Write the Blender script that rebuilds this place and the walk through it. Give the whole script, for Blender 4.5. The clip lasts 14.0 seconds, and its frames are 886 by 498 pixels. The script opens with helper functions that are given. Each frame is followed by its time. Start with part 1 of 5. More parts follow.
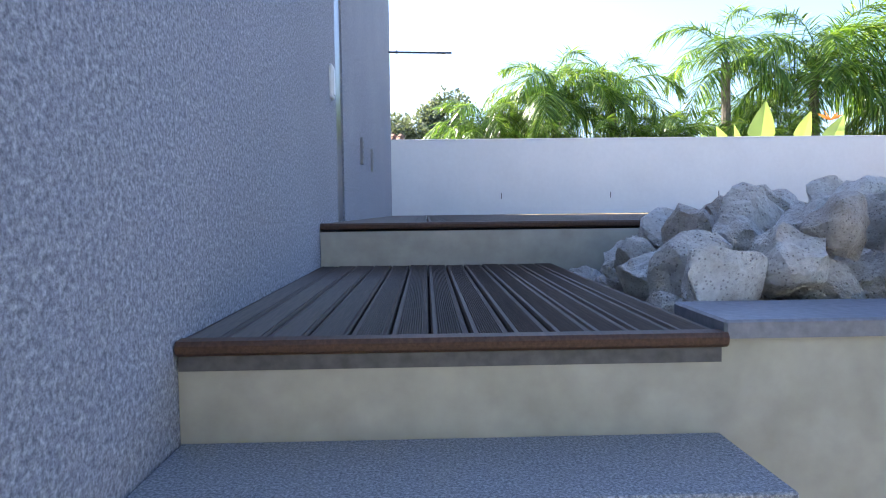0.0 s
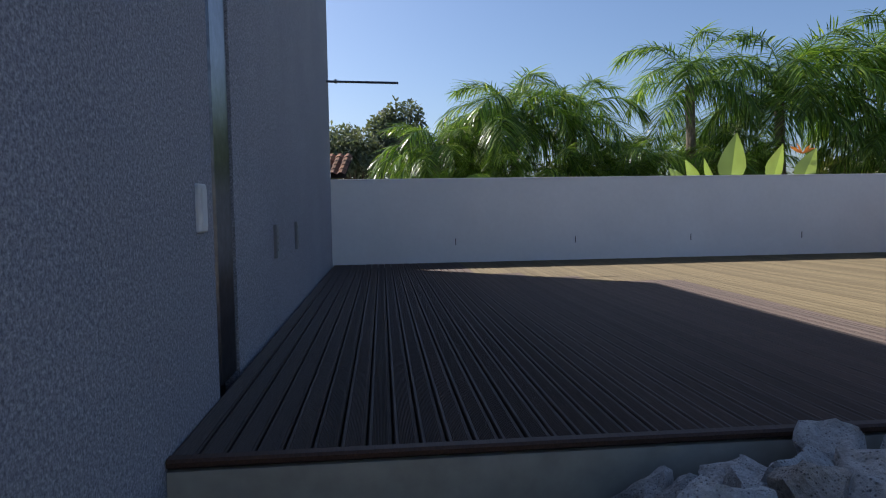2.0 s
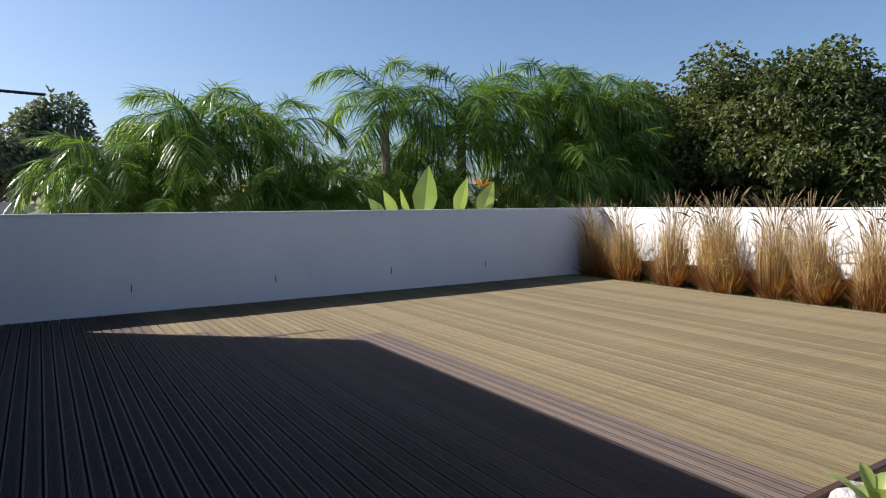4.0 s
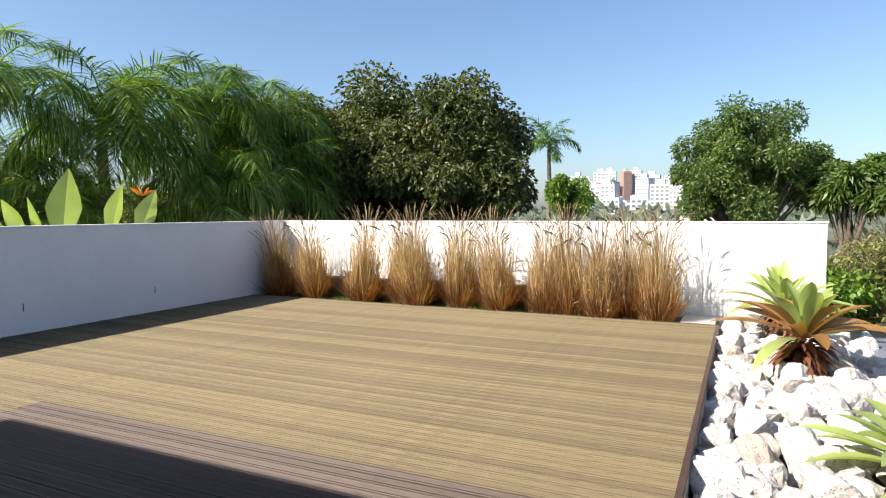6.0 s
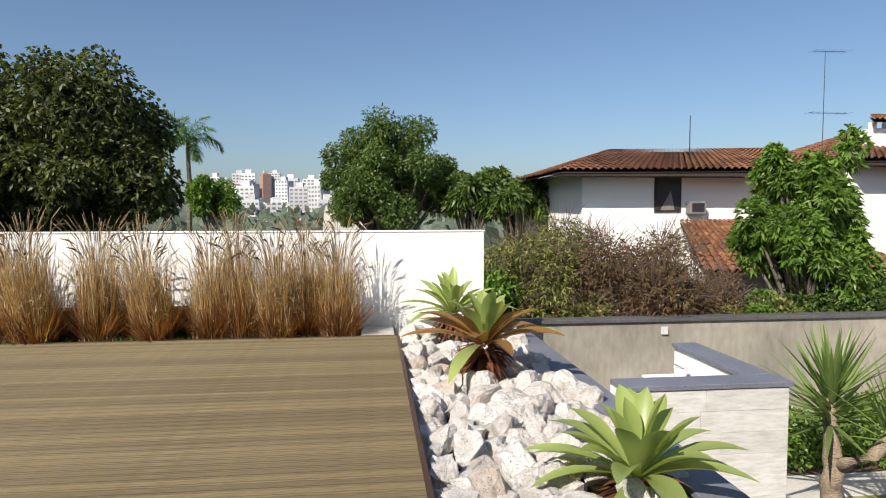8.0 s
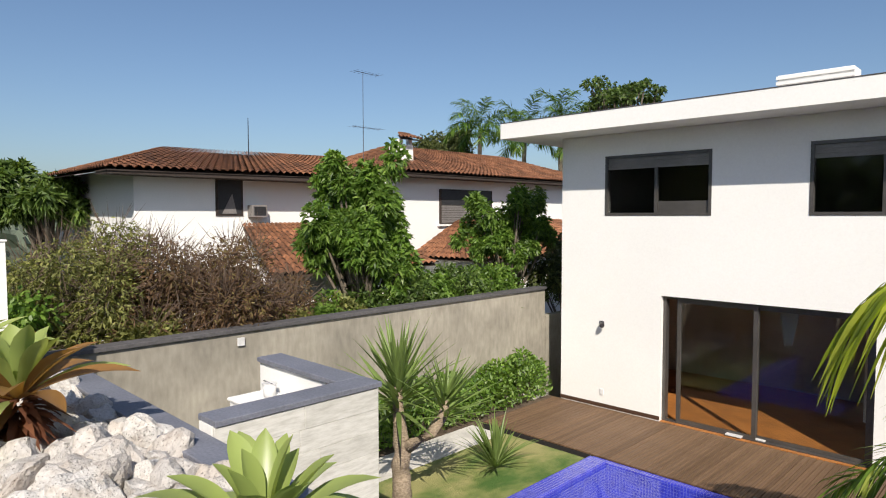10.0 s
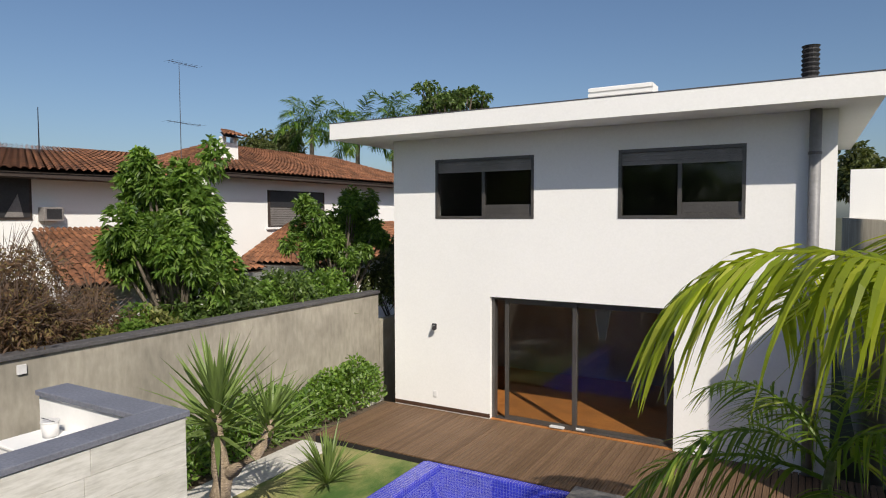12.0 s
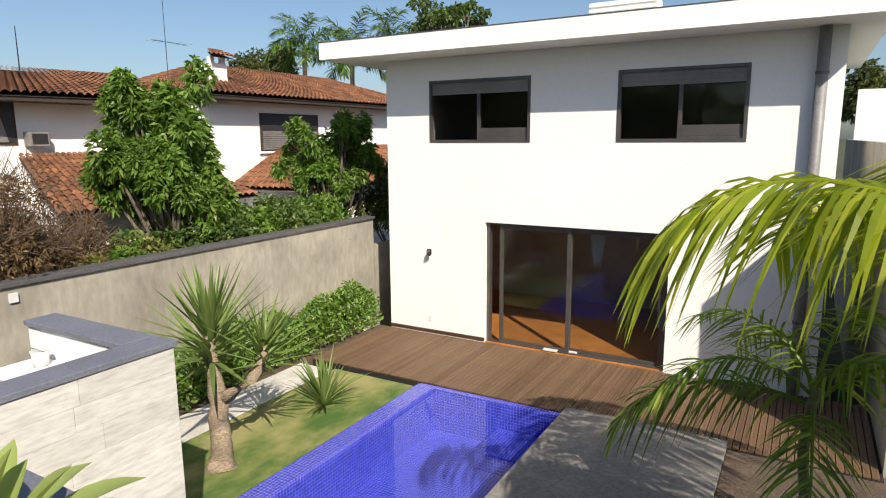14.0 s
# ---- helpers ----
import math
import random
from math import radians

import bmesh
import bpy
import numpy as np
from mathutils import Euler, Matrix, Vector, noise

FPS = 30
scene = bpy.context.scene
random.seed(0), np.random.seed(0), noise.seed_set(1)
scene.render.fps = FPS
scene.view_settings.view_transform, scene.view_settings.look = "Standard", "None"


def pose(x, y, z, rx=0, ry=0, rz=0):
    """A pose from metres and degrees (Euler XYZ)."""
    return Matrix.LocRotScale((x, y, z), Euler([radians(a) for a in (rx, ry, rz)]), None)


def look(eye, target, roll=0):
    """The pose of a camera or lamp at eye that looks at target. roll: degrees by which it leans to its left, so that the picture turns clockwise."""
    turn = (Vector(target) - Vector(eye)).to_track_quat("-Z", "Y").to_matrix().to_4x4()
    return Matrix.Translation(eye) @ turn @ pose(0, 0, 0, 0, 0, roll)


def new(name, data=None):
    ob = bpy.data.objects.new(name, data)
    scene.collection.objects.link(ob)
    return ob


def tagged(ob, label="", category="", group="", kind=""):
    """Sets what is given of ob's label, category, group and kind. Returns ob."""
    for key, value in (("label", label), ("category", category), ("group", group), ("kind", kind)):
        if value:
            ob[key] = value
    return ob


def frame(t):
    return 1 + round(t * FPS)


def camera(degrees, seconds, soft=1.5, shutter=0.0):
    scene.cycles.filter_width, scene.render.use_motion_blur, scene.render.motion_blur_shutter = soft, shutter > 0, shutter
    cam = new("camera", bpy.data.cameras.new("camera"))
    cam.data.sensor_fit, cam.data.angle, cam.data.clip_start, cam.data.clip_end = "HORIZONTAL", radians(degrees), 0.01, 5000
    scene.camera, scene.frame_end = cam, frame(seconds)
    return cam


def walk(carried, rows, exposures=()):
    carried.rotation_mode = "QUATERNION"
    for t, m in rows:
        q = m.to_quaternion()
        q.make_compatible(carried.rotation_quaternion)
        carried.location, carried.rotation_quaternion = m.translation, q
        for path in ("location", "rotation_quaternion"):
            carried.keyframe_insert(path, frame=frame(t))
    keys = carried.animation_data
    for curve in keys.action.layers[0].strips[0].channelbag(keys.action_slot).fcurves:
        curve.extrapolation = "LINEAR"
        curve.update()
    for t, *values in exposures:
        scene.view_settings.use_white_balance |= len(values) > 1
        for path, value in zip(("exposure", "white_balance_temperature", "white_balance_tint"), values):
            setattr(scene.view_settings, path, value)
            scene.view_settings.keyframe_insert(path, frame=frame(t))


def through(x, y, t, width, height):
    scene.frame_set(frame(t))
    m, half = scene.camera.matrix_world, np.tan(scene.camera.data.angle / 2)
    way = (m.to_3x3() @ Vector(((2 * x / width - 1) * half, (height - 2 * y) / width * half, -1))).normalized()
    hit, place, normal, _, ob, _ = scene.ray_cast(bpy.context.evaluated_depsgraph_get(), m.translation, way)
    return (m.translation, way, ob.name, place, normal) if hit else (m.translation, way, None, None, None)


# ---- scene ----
# The walk: up two wooden steps beside a house wall, across a roof terrace, then out over the garden.
cam = camera(70.0, 14.0, soft=1.1)
PATH = [
    (0, (0.568, -3.421, 0.055), (0.62, -1.425, -0.062), -0.7),
    (0.5, (0.589, -3.041, 0.299), (0.666, -1.046, 0.181), -1.0),
    (1, (0.623, -2.749, 0.493), (0.742, -0.756, 0.374), -0.9),
    (1.5, (0.721, -2.447, 0.667), (0.869, -0.456, 0.544), -0.9),
    (2, (0.746, -2.199, 0.831), (0.936, -0.212, 0.705), -0.9),
    (2.5, (0.82, -1.978, 1.01), (1.181, -0.015, 0.879), -0.9),
    (3, (0.861, -1.756, 1.135), (1.437, 0.155, 1.009), -0.8),
    (3.5, (0.879, -1.573, 1.265), (1.659, 0.263, 1.125), -0.5),
    (4.2, (0.92, -1.498, 1.413), (2.11, 0.104, 1.276), -0.4),
    (6.5, (1.101, 0.015, 1.473), (2.989, 0.665, 1.356), -0.1),
    (7, (1.256, 0.183, 1.553), (3.208, 0.602, 1.433), 0.0),
    (7.5, (1.379, 0.298, 1.574), (3.373, 0.414, 1.457), -0.2),
    (8, (1.737, 0.288, 1.544), (3.721, 0.068, 1.431), -0.1),
    (8.3, (1.872, 0.296, 1.546), (3.827, -0.109, 1.43), -0.1),
    (8.5, (2.037, 0.297, 1.533), (3.964, -0.224, 1.421), -0.1),
    (9, (2.235, 0.285, 1.554), (4.028, -0.596, 1.442), -0.3),
    (9.2, (2.323, 0.273, 1.55), (4.042, -0.743, 1.439), -0.3),
    (11.3, (2.707, 0.085, 1.568), (3.746, -1.621, 1.469), -0.0),
    (11.5, (2.706, 0.037, 1.576), (3.724, -1.682, 1.476), -0.1),
    (12, (2.708, -0.118, 1.604), (3.704, -1.849, 1.501), -0.2),
    (12.5, (2.707, -0.198, 1.618), (3.696, -1.933, 1.511), -0.2),
    (13, (2.707, -0.249, 1.627), (3.696, -1.983, 1.51), -0.3),
    (13.5, (2.704, -0.265, 1.631), (3.691, -1.991, 1.411), -0.2),
    (14, (2.69, -0.295, 1.639), (3.672, -2.003, 1.295), -0.4),
]
EXPOSURES = [(0.0, 2.5, 6500, 15), (0.4, 2.05, 6500, 15), (0.8, 1.5, 6450, 15), (1.2, 1.05, 6400, 15), (1.6, 0.75, 6400, 14), (2.5, 0.36, 6400, 14),
             (3.5, 0.32, 6450, 14), (4.2, 0.78, 6550, 12), (6.3, 1.12, 6800, 11), (7.0, 0.85, 6800, 11), (8.0, 0.37, 6750, 11), (9.0, 0.45, 6800, 11),
             (11.3, -0.02, 6800, 11), (12.5, 0.12, 6800, 11), (13.2, 0.28, 6950, 11), (14.0, 0.42, 7050, 11)]
walk(cam, [(t, look(eye, target, roll)) for t, eye, target, roll in PATH], EXPOSURES)

# ---- sky and sun ----
SUN_FROM = Vector((-0.932, 0.824, 1.0)).normalized()
world = bpy.data.worlds.new("sky")
scene.world = world
world.use_nodes = True
wn = world.node_tree.nodes
sky = wn.new("ShaderNodeTexSky")
sky.sky_type = "NISHITA"
sky.sun_disc = False
sky.sun_elevation = math.asin(SUN_FROM.z)
sky.sun_rotation = math.atan2(SUN_FROM.x, SUN_FROM.y)
sky.air_density, sky.dust_density, sky.ozone_density = 1.0, 1.5, 5.2
wn["Background"].inputs["Strength"].default_value = 0.095
world.node_tree.links.new(sky.outputs[0], wn["Background"].inputs["Color"])
sun = new("sun", bpy.data.lights.new("sun", "SUN"))
sun.data.energy, sun.data.angle, sun.data.color = 5.0, radians(0.55), (1.0, 0.94, 0.85)
sun.matrix_world = look(SUN_FROM * 60, (0, 0, 0))


# ---- materials ----
def nodes_of(name):
    m = bpy.data.materials.new(name)
    m.use_nodes = True
    t = m.node_tree
    return m, t, t.nodes, t.links, t.nodes["Principled BSDF"]


def coords(t, scale=(1, 1, 1), which="Object"):
    tc = t.nodes.new("ShaderNodeTexCoord")
    mp = t.nodes.new("ShaderNodeMapping")
    mp.inputs["Scale"].default_value = scale
    t.links.new(tc.outputs[which], mp.inputs[0])
    return mp.outputs[0]


def noise_out(t, vec, scale, detail=4.0, rough=0.55):
    n = t.nodes.new("ShaderNodeTexNoise")
    n.inputs["Scale"].default_value, n.inputs["Detail"].default_value, n.inputs["Roughness"].default_value = scale, detail, rough
    t.links.new(vec, n.inputs["Vector"])
    return n.outputs["Fac"]


def ramp(t, fac, *stops):
    r = t.nodes.new("ShaderNodeValToRGB")
    while len(r.color_ramp.elements) < len(stops):
        r.color_ramp.elements.new(0.5)
    for e, (pos, col) in zip(r.color_ramp.elements, stops):
        e.position, e.color = pos, (*col, 1)
    t.links.new(fac, r.inputs[0])
    return r.outputs[0]


def mixed(t, mode, fac, a, b):
    m = t.nodes.new("ShaderNodeMix")
    m.data_type, m.blend_type = "RGBA", mode
    for sock, v in ((m.inputs["Factor"], fac), (m.inputs["A"], a), (m.inputs["B"], b)):
        if isinstance(v, (int, float)):
            sock.default_value = v
        elif isinstance(v, tuple):
            sock.default_value = (*v, 1)
        else:
            t.links.new(v, sock)
    return m.outputs["Result"]


def bumped(t, b, height, strength, distance):
    n = t.nodes.new("ShaderNodeBump")
    n.inputs["Strength"].default_value, n.inputs["Distance"].default_value = strength, distance
    t.links.new(height, n.inputs["Height"])
    t.links.new(n.outputs[0], b.inputs["Normal"])


def surface(name, dark, light, grain=60.0, blotch=1.5, rough=0.7, bump=0.3, depth=0.004, stretch=(1, 1, 1), stain=0.25, metal=0.0,
            vary=0.0, island=0.0, which="Object", spec=0.5, sheen_noise=0.0):
    """A surface with fine grain, broad stains and fine relief. vary: from object to object; island: from piece to piece."""
    m, t, n, l, b = nodes_of(name)
    v = coords(t, stretch, which)
    fine, broad = noise_out(t, v, grain, 5), noise_out(t, coords(t, (1, 1, 1), which), blotch, 5, 0.6)
    col = ramp(t, fine, (0.3, dark), (0.72, light))
    spots = ramp(t, broad, (0.35, (1 - stain,) * 3), (0.65, (1, 1, 1)))
    col = mixed(t, "MULTIPLY", 1.0, col, spots)
    if vary or island:
        src = n.new("ShaderNodeObjectInfo").outputs["Random"] if vary else n.new("ShaderNodeNewGeometry").outputs["Random Per Island"]
        k = vary or island
        col = mixed(t, "MULTIPLY", 1.0, col, ramp(t, src, (0.0, (1 - k,) * 3), (1.0, (1 + k * 0.4,) * 3)))
    l.new(col, b.inputs["Base Color"])
    b.inputs["Roughness"].default_value, b.inputs["Metallic"].default_value = rough, metal
    b.inputs["Specular IOR Level"].default_value = spec
    if bump:
        bumped(t, b, fine, bump, depth)
    return m


def foliage(name, dark, light, tip=None, through=0.35, rough=0.45):
    """Leaves: colour from leaf to leaf, some light through them."""
    m, t, n, l, b = nodes_of(name)
    rnd = n.new("ShaderNodeNewGeometry").outputs["Random Per Island"]
    col = ramp(t, rnd, (0.0, dark), (0.7, light), (1.0, tip or light))
    patch = ramp(t, noise_out(t, coords(t, (1, 1, 1)), 1.1, 3), (0.3, (0.65, 0.65, 0.65)), (0.7, (1.15, 1.15, 1.1)))
    col = mixed(t, "MULTIPLY", 1.0, col, patch)
    l.new(col, b.inputs["Base Color"])
    b.inputs["Roughness"].default_value = rough
    tr = n.new("ShaderNodeBsdfTranslucent")
    l.new(mixed(t, "MULTIPLY", 1.0, col, (1.3, 1.25, 0.6)), tr.inputs["Color"])
    mx = n.new("ShaderNodeMixShader")
    mx.inputs[0].default_value = through
    l.new(b.outputs[0], mx.inputs[1])
    l.new(tr.outputs[0], mx.inputs[2])
    l.new(mx.outputs[0], n["Material Output"].inputs["Surface"])
    return m


def glass(name, tint=(0.9, 0.95, 0.95)):
    m, t, n, l, b = nodes_of(name)
    g, tr, mx, fr = n.new("ShaderNodeBsdfGlossy"), n.new("ShaderNodeBsdfTransparent"), n.new("ShaderNodeMixShader"), n.new("ShaderNodeFresnel")
    g.inputs["Roughness"].default_value = 0.02
    tr.inputs["Color"].default_value = (*tint, 1)
    fr.inputs["IOR"].default_value = 1.5
    l.new(fr.outputs[0], mx.inputs[0])
    l.new(tr.outputs[0], mx.inputs[1])
    l.new(g.outputs[0], mx.inputs[2])
    l.new(mx.outputs[0], n["Material Output"].inputs["Surface"])
    return m


def render_coat():
    """Sprayed pebble render of the house wall: pale grains in a grey-blue coat."""
    m, t, n, l, b = nodes_of("pebble render")
    v = coords(t)
    vo = n.new("ShaderNodeTexVoronoi")
    vo.inputs["Scale"].default_value = 120
    l.new(v, vo.inputs["Vector"])
    fine = noise_out(t, v, 110, 6, 0.7)
    mid = noise_out(t, v, 60, 5, 0.65)
    col = ramp(t, mid, (0.34, (0.22, 0.225, 0.25)), (0.5, (0.31, 0.315, 0.34)), (0.66, (0.45, 0.45, 0.47)))
    col = mixed(t, "MULTIPLY", 0.7, col, ramp(t, fine, (0.36, (0.3, 0.3, 0.33)), (0.64, (1.4, 1.4, 1.42))))
    broad = noise_out(t, v, 0.9, 4)
    col = mixed(t, "MULTIPLY", 1.0, col, ramp(t, broad, (0.3, (0.86, 0.86, 0.88)), (0.7, (1, 1, 1))))
    l.new(col, b.inputs["Base Color"])
    b.inputs["Roughness"].default_value = 0.9
    hgt = mixed(t, "ADD", 1.0, mid, vo.outputs["Distance"])
    bumped(t, b, hgt, 0.5, 0.003)
    return m


def granite():
    m, t, n, l, b = nodes_of("grey granite")
    v = coords(t)
    a, c = noise_out(t, v, 170, 3, 0.7), noise_out(t, v, 60, 4, 0.7)
    col = ramp(t, a, (0.35, (0.1, 0.108, 0.13)), (0.5, (0.23, 0.24, 0.265)), (0.66, (0.43, 0.43, 0.45)))
    col = mixed(t, "MULTIPLY", 0.6, col, ramp(t, c, (0.3, (0.6, 0.6, 0.62)), (0.7, (1.1, 1.1, 1.1))))
    l.new(col, b.inputs["Base Color"])
    b.inputs["Roughness"].default_value = 0.55
    bumped(t, b, a, 0.2, 0.001)
    return m


def pool_tile():
    """Small cobalt mosaic with pale joints."""
    m, t, n, l, b = nodes_of("cobalt mosaic")
    v = coords(t)
    sep = n.new("ShaderNodeSeparateXYZ")
    l.new(v, sep.inputs[0])
    lines = []
    for axis in range(3):
        md = n.new("ShaderNodeMath")
        md.operation = "PINGPONG"
        md.inputs[1].default_value = 0.027
        l.new(sep.outputs[axis], md.inputs[0])
        lt = n.new("ShaderNodeMath")
        lt.operation = "LESS_THAN"
        lt.inputs[1].default_value = 0.0026
        l.new(md.outputs[0], lt.inputs[0])
        lines.append(lt.outputs[0])
    geo = n.new("ShaderNodeNewGeometry")
    sn = n.new("ShaderNodeSeparateXYZ")
    l.new(geo.outputs["Normal"], sn.inputs[0])
    total = None
    for axis in range(3):
        ab = n.new("ShaderNodeMath")
        ab.operation = "ABSOLUTE"
        l.new(sn.outputs[axis], ab.inputs[0])
        off = n.new("ShaderNodeMath")
        off.operation = "LESS_THAN"
        off.inputs[1].default_value = 0.5
        l.new(ab.outputs[0], off.inputs[0])
        mu = n.new("ShaderNodeMath")
        mu.operation = "MULTIPLY"
        l.new(off.outputs[0], mu.inputs[0])
        l.new(lines[axis], mu.inputs[1])
        if total is None:
            total = mu.outputs[0]
        else:
            mxm = n.new("ShaderNodeMath")
            mxm.operation = "MAXIMUM"
            l.new(total, mxm.inputs[0])
            l.new(mu.outputs[0], mxm.inputs[1])
            total = mxm.outputs[0]
    blue = ramp(t, noise_out(t, v, 9, 3), (0.3, (0.035, 0.04, 0.36)), (0.7, (0.07, 0.085, 0.58)))
    col = mixed(t, "MIX", total, blue, (0.3, 0.3, 0.55))
    l.new(col, b.inputs["Base Color"])
    b.inputs["Roughness"].default_value = 0.25
    return m


def deck_wood(name, dark, light, rough=0.7, groove=0.5):
    m, t, n, l, b = nodes_of(name)
    v = coords(t, (1, 0.06, 1))
    fine = noise_out(t, v, 130, 5, 0.65)
    broad = noise_out(t, coords(t, (1, 0.35, 1), "Generated"), 5, 4)
    info = n.new("ShaderNodeObjectInfo")
    col = ramp(t, fine, (0.28, dark), (0.72, light))
    col = mixed(t, "MULTIPLY", 1.0, col, ramp(t, broad, (0.3, (0.78, 0.76, 0.74)), (0.7, (1.08, 1.08, 1.08))))
    col = mixed(t, "MULTIPLY", 1.0, col, ramp(t, info.outputs["Random"], (0, (0.8, 0.78, 0.76)), (0.5, (1, 1, 1)), (1, (1.14, 1.12, 1.1))))
    l.new(col, b.inputs["Base Color"])
    b.inputs["Roughness"].default_value, b.inputs["Specular IOR Level"].default_value = rough, 0.3
    bumped(t, b, fine, groove, 0.002)
    return m


def stone_block():
    """Pale split travertine in long courses."""
    m, t, n, l, b = nodes_of("pale travertine")
    v = coords(t, (1, 1, 6))
    fine = noise_out(t, v, 5, 7, 0.65)
    col = ramp(t, fine, (0.3, (0.5, 0.49, 0.45)), (0.55, (0.66, 0.65, 0.61)), (0.75, (0.74, 0.73, 0.7)))
    info = n.new("ShaderNodeObjectInfo")
    col = mixed(t, "MULTIPLY", 1.0, col, ramp(t, info.outputs["Random"], (0, (0.86, 0.86, 0.85)), (1, (1.05, 1.05, 1.05))))
    l.new(col, b.inputs["Base Color"])
    b.inputs["Roughness"].default_value = 0.75
    bumped(t, b, fine, 0.25, 0.004)
    return m


def lawn():
    m, t, n, l, b = nodes_of("patchy lawn")
    v = coords(t)
    fine = noise_out(t, v, 90, 4, 0.7)
    broad = noise_out(t, coords(t, (1, 0.6, 1)), 1.3, 4, 0.6)
    col = ramp(t, broad, (0.38, (0.07, 0.15, 0.025)), (0.5, (0.2, 0.24, 0.07)), (0.62, (0.36, 0.33, 0.14)))
    col = mixed(t, "MULTIPLY", 1.0, col, ramp(t, fine, (0.3, (0.55, 0.6, 0.5)), (0.7, (1.2, 1.2, 1.15))))
    l.new(col, b.inputs["Base Color"])
    b.inputs["Roughness"].default_value = 0.9
    bumped(t, b, fine, 0.8, 0.02)
    return m


def water_mat():
    m, t, n, l, b = nodes_of("pool water")
    g, tr, mx, fr = n.new("ShaderNodeBsdfGlossy"), n.new("ShaderNodeBsdfTransparent"), n.new("ShaderNodeMixShader"), n.new("ShaderNodeFresnel")
    g.inputs["Roughness"].default_value = 0.03
    tr.inputs["Color"].default_value = (0.62, 0.74, 0.97, 1)
    fr.inputs["IOR"].default_value = 1.33
    bm_ = n.new("ShaderNodeBump")
    bm_.inputs["Strength"].default_value, bm_.inputs["Distance"].default_value = 0.15, 0.01
    l.new(noise_out(t, coords(t), 3.5, 2), bm_.inputs["Height"])
    l.new(bm_.outputs[0], g.inputs["Normal"])
    l.new(fr.outputs[0], mx.inputs[0])
    l.new(tr.outputs[0], mx.inputs[1])
    l.new(g.outputs[0], mx.inputs[2])
    l.new(mx.outputs[0], n["Material Output"].inputs["Surface"])
    return m


def pitted_stone():
    """White limestone with dark pits and ochre stains."""
    m, t, n, l, b = nodes_of("white pitted limestone")
    v = coords(t)
    fine, broad = noise_out(t, v, 14, 7, 0.65), noise_out(t, v, 2.6, 4, 0.6)
    vo = n.new("ShaderNodeTexVoronoi")
    vo.inputs["Scale"].default_value = 22
    l.new(v, vo.inputs["Vector"])
    pits = ramp(t, vo.outputs["Distance"], (0.12, (0.28, 0.26, 0.25)), (0.3, (1, 1, 1)))
    col = ramp(t, fine, (0.3, (0.56, 0.545, 0.53)), (0.5, (0.66, 0.65, 0.635)), (0.7, (0.77, 0.765, 0.75)))
    col = mixed(t, "MULTIPLY", 0.6, col, pits)
    col = mixed(t, "MULTIPLY", 0.8, col, ramp(t, broad, (0.32, (0.76, 0.68, 0.61)), (0.5, (0.98, 0.96, 0.94)), (0.7, (1, 1, 1))))
    info = n.new("ShaderNodeObjectInfo")
    col = mixed(t, "MULTIPLY", 1.0, col, ramp(t, info.outputs["Random"], (0, (0.74, 0.66, 0.59)), (0.1, (0.82, 0.8, 0.79)), (1, (1.02, 1.02, 1.02))))
    l.new(col, b.inputs["Base Color"])
    b.inputs["Roughness"].default_value = 0.92
    bumped(t, b, mixed(t, "MULTIPLY", 1.0, fine, pits), 0.9, 0.03)
    return m


M_RENDER = render_coat()
M_GRANITE = granite()
M_WHITE = surface("white wall paint", (0.78, 0.78, 0.765), (0.82, 0.82, 0.805), 25, 0.5, 0.85, 0.06, 0.001, stain=0.035)
M_WHITE_OLD = surface("weathered white paint", (0.755, 0.755, 0.745), (0.79, 0.79, 0.78), 14, 0.6, 0.9, 0.08, 0.002, stain=0.1)
M_CONCRETE = surface("pale bare cement", (0.33, 0.31, 0.26), (0.43, 0.41, 0.35), 9, 0.9, 0.85, 0.12, 0.002, stain=0.12)
M_GREYWALL = surface("grey stained cement", (0.31, 0.285, 0.235), (0.42, 0.39, 0.325), 10, 0.7, 0.9, 0.2, 0.003, stain=0.35, stretch=(1, 1, 0.35))
M_CAP = surface("dark slate capping", (0.07, 0.068, 0.07), (0.13, 0.125, 0.13), 30, 2, 0.7, 0.2, 0.002)
M_COPING = surface("blue grey slate", (0.135, 0.145, 0.185), (0.22, 0.23, 0.27), 40, 2, 0.5, 0.15, 0.002, stain=0.2)
# Darker decking: house shade put into the colour, along with some damp.
M_DECK_SHADE_DAMP = deck_wood("shade-darkened damp decking", (0.04, 0.027, 0.022), (0.105, 0.07, 0.056), 0.6)
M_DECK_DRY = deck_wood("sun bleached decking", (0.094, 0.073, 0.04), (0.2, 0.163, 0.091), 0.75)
M_DECK_LOW = deck_wood("brown garden decking", (0.085, 0.052, 0.032), (0.22, 0.14, 0.085), 0.6)
M_NOSING = deck_wood("oiled deck edge", (0.045, 0.024, 0.016), (0.11, 0.06, 0.04), 0.55)
# Near-black: the shade below the boards is put into the colour.
M_UNDERDECK_SHADE = surface("underdeck shade black", (0.012, 0.011, 0.01), (0.025, 0.022, 0.02), 20, 2, 0.95, 0)
M_ROCK = pitted_stone()
M_SOIL = surface("dry soil", (0.07, 0.05, 0.035), (0.16, 0.115, 0.08), 25, 4, 0.95, 0.6, 0.02, stain=0.4)
M_STEEL = surface("dark steel post", (0.1, 0.1, 0.11), (0.2, 0.2, 0.22), 20, 2, 0.3, 0.05, 0.001, metal=0.9)
M_PIPE = surface("grey painted pipe", (0.2, 0.2, 0.205), (0.26, 0.26, 0.265), 20, 2, 0.5, 0.04, 0.001)
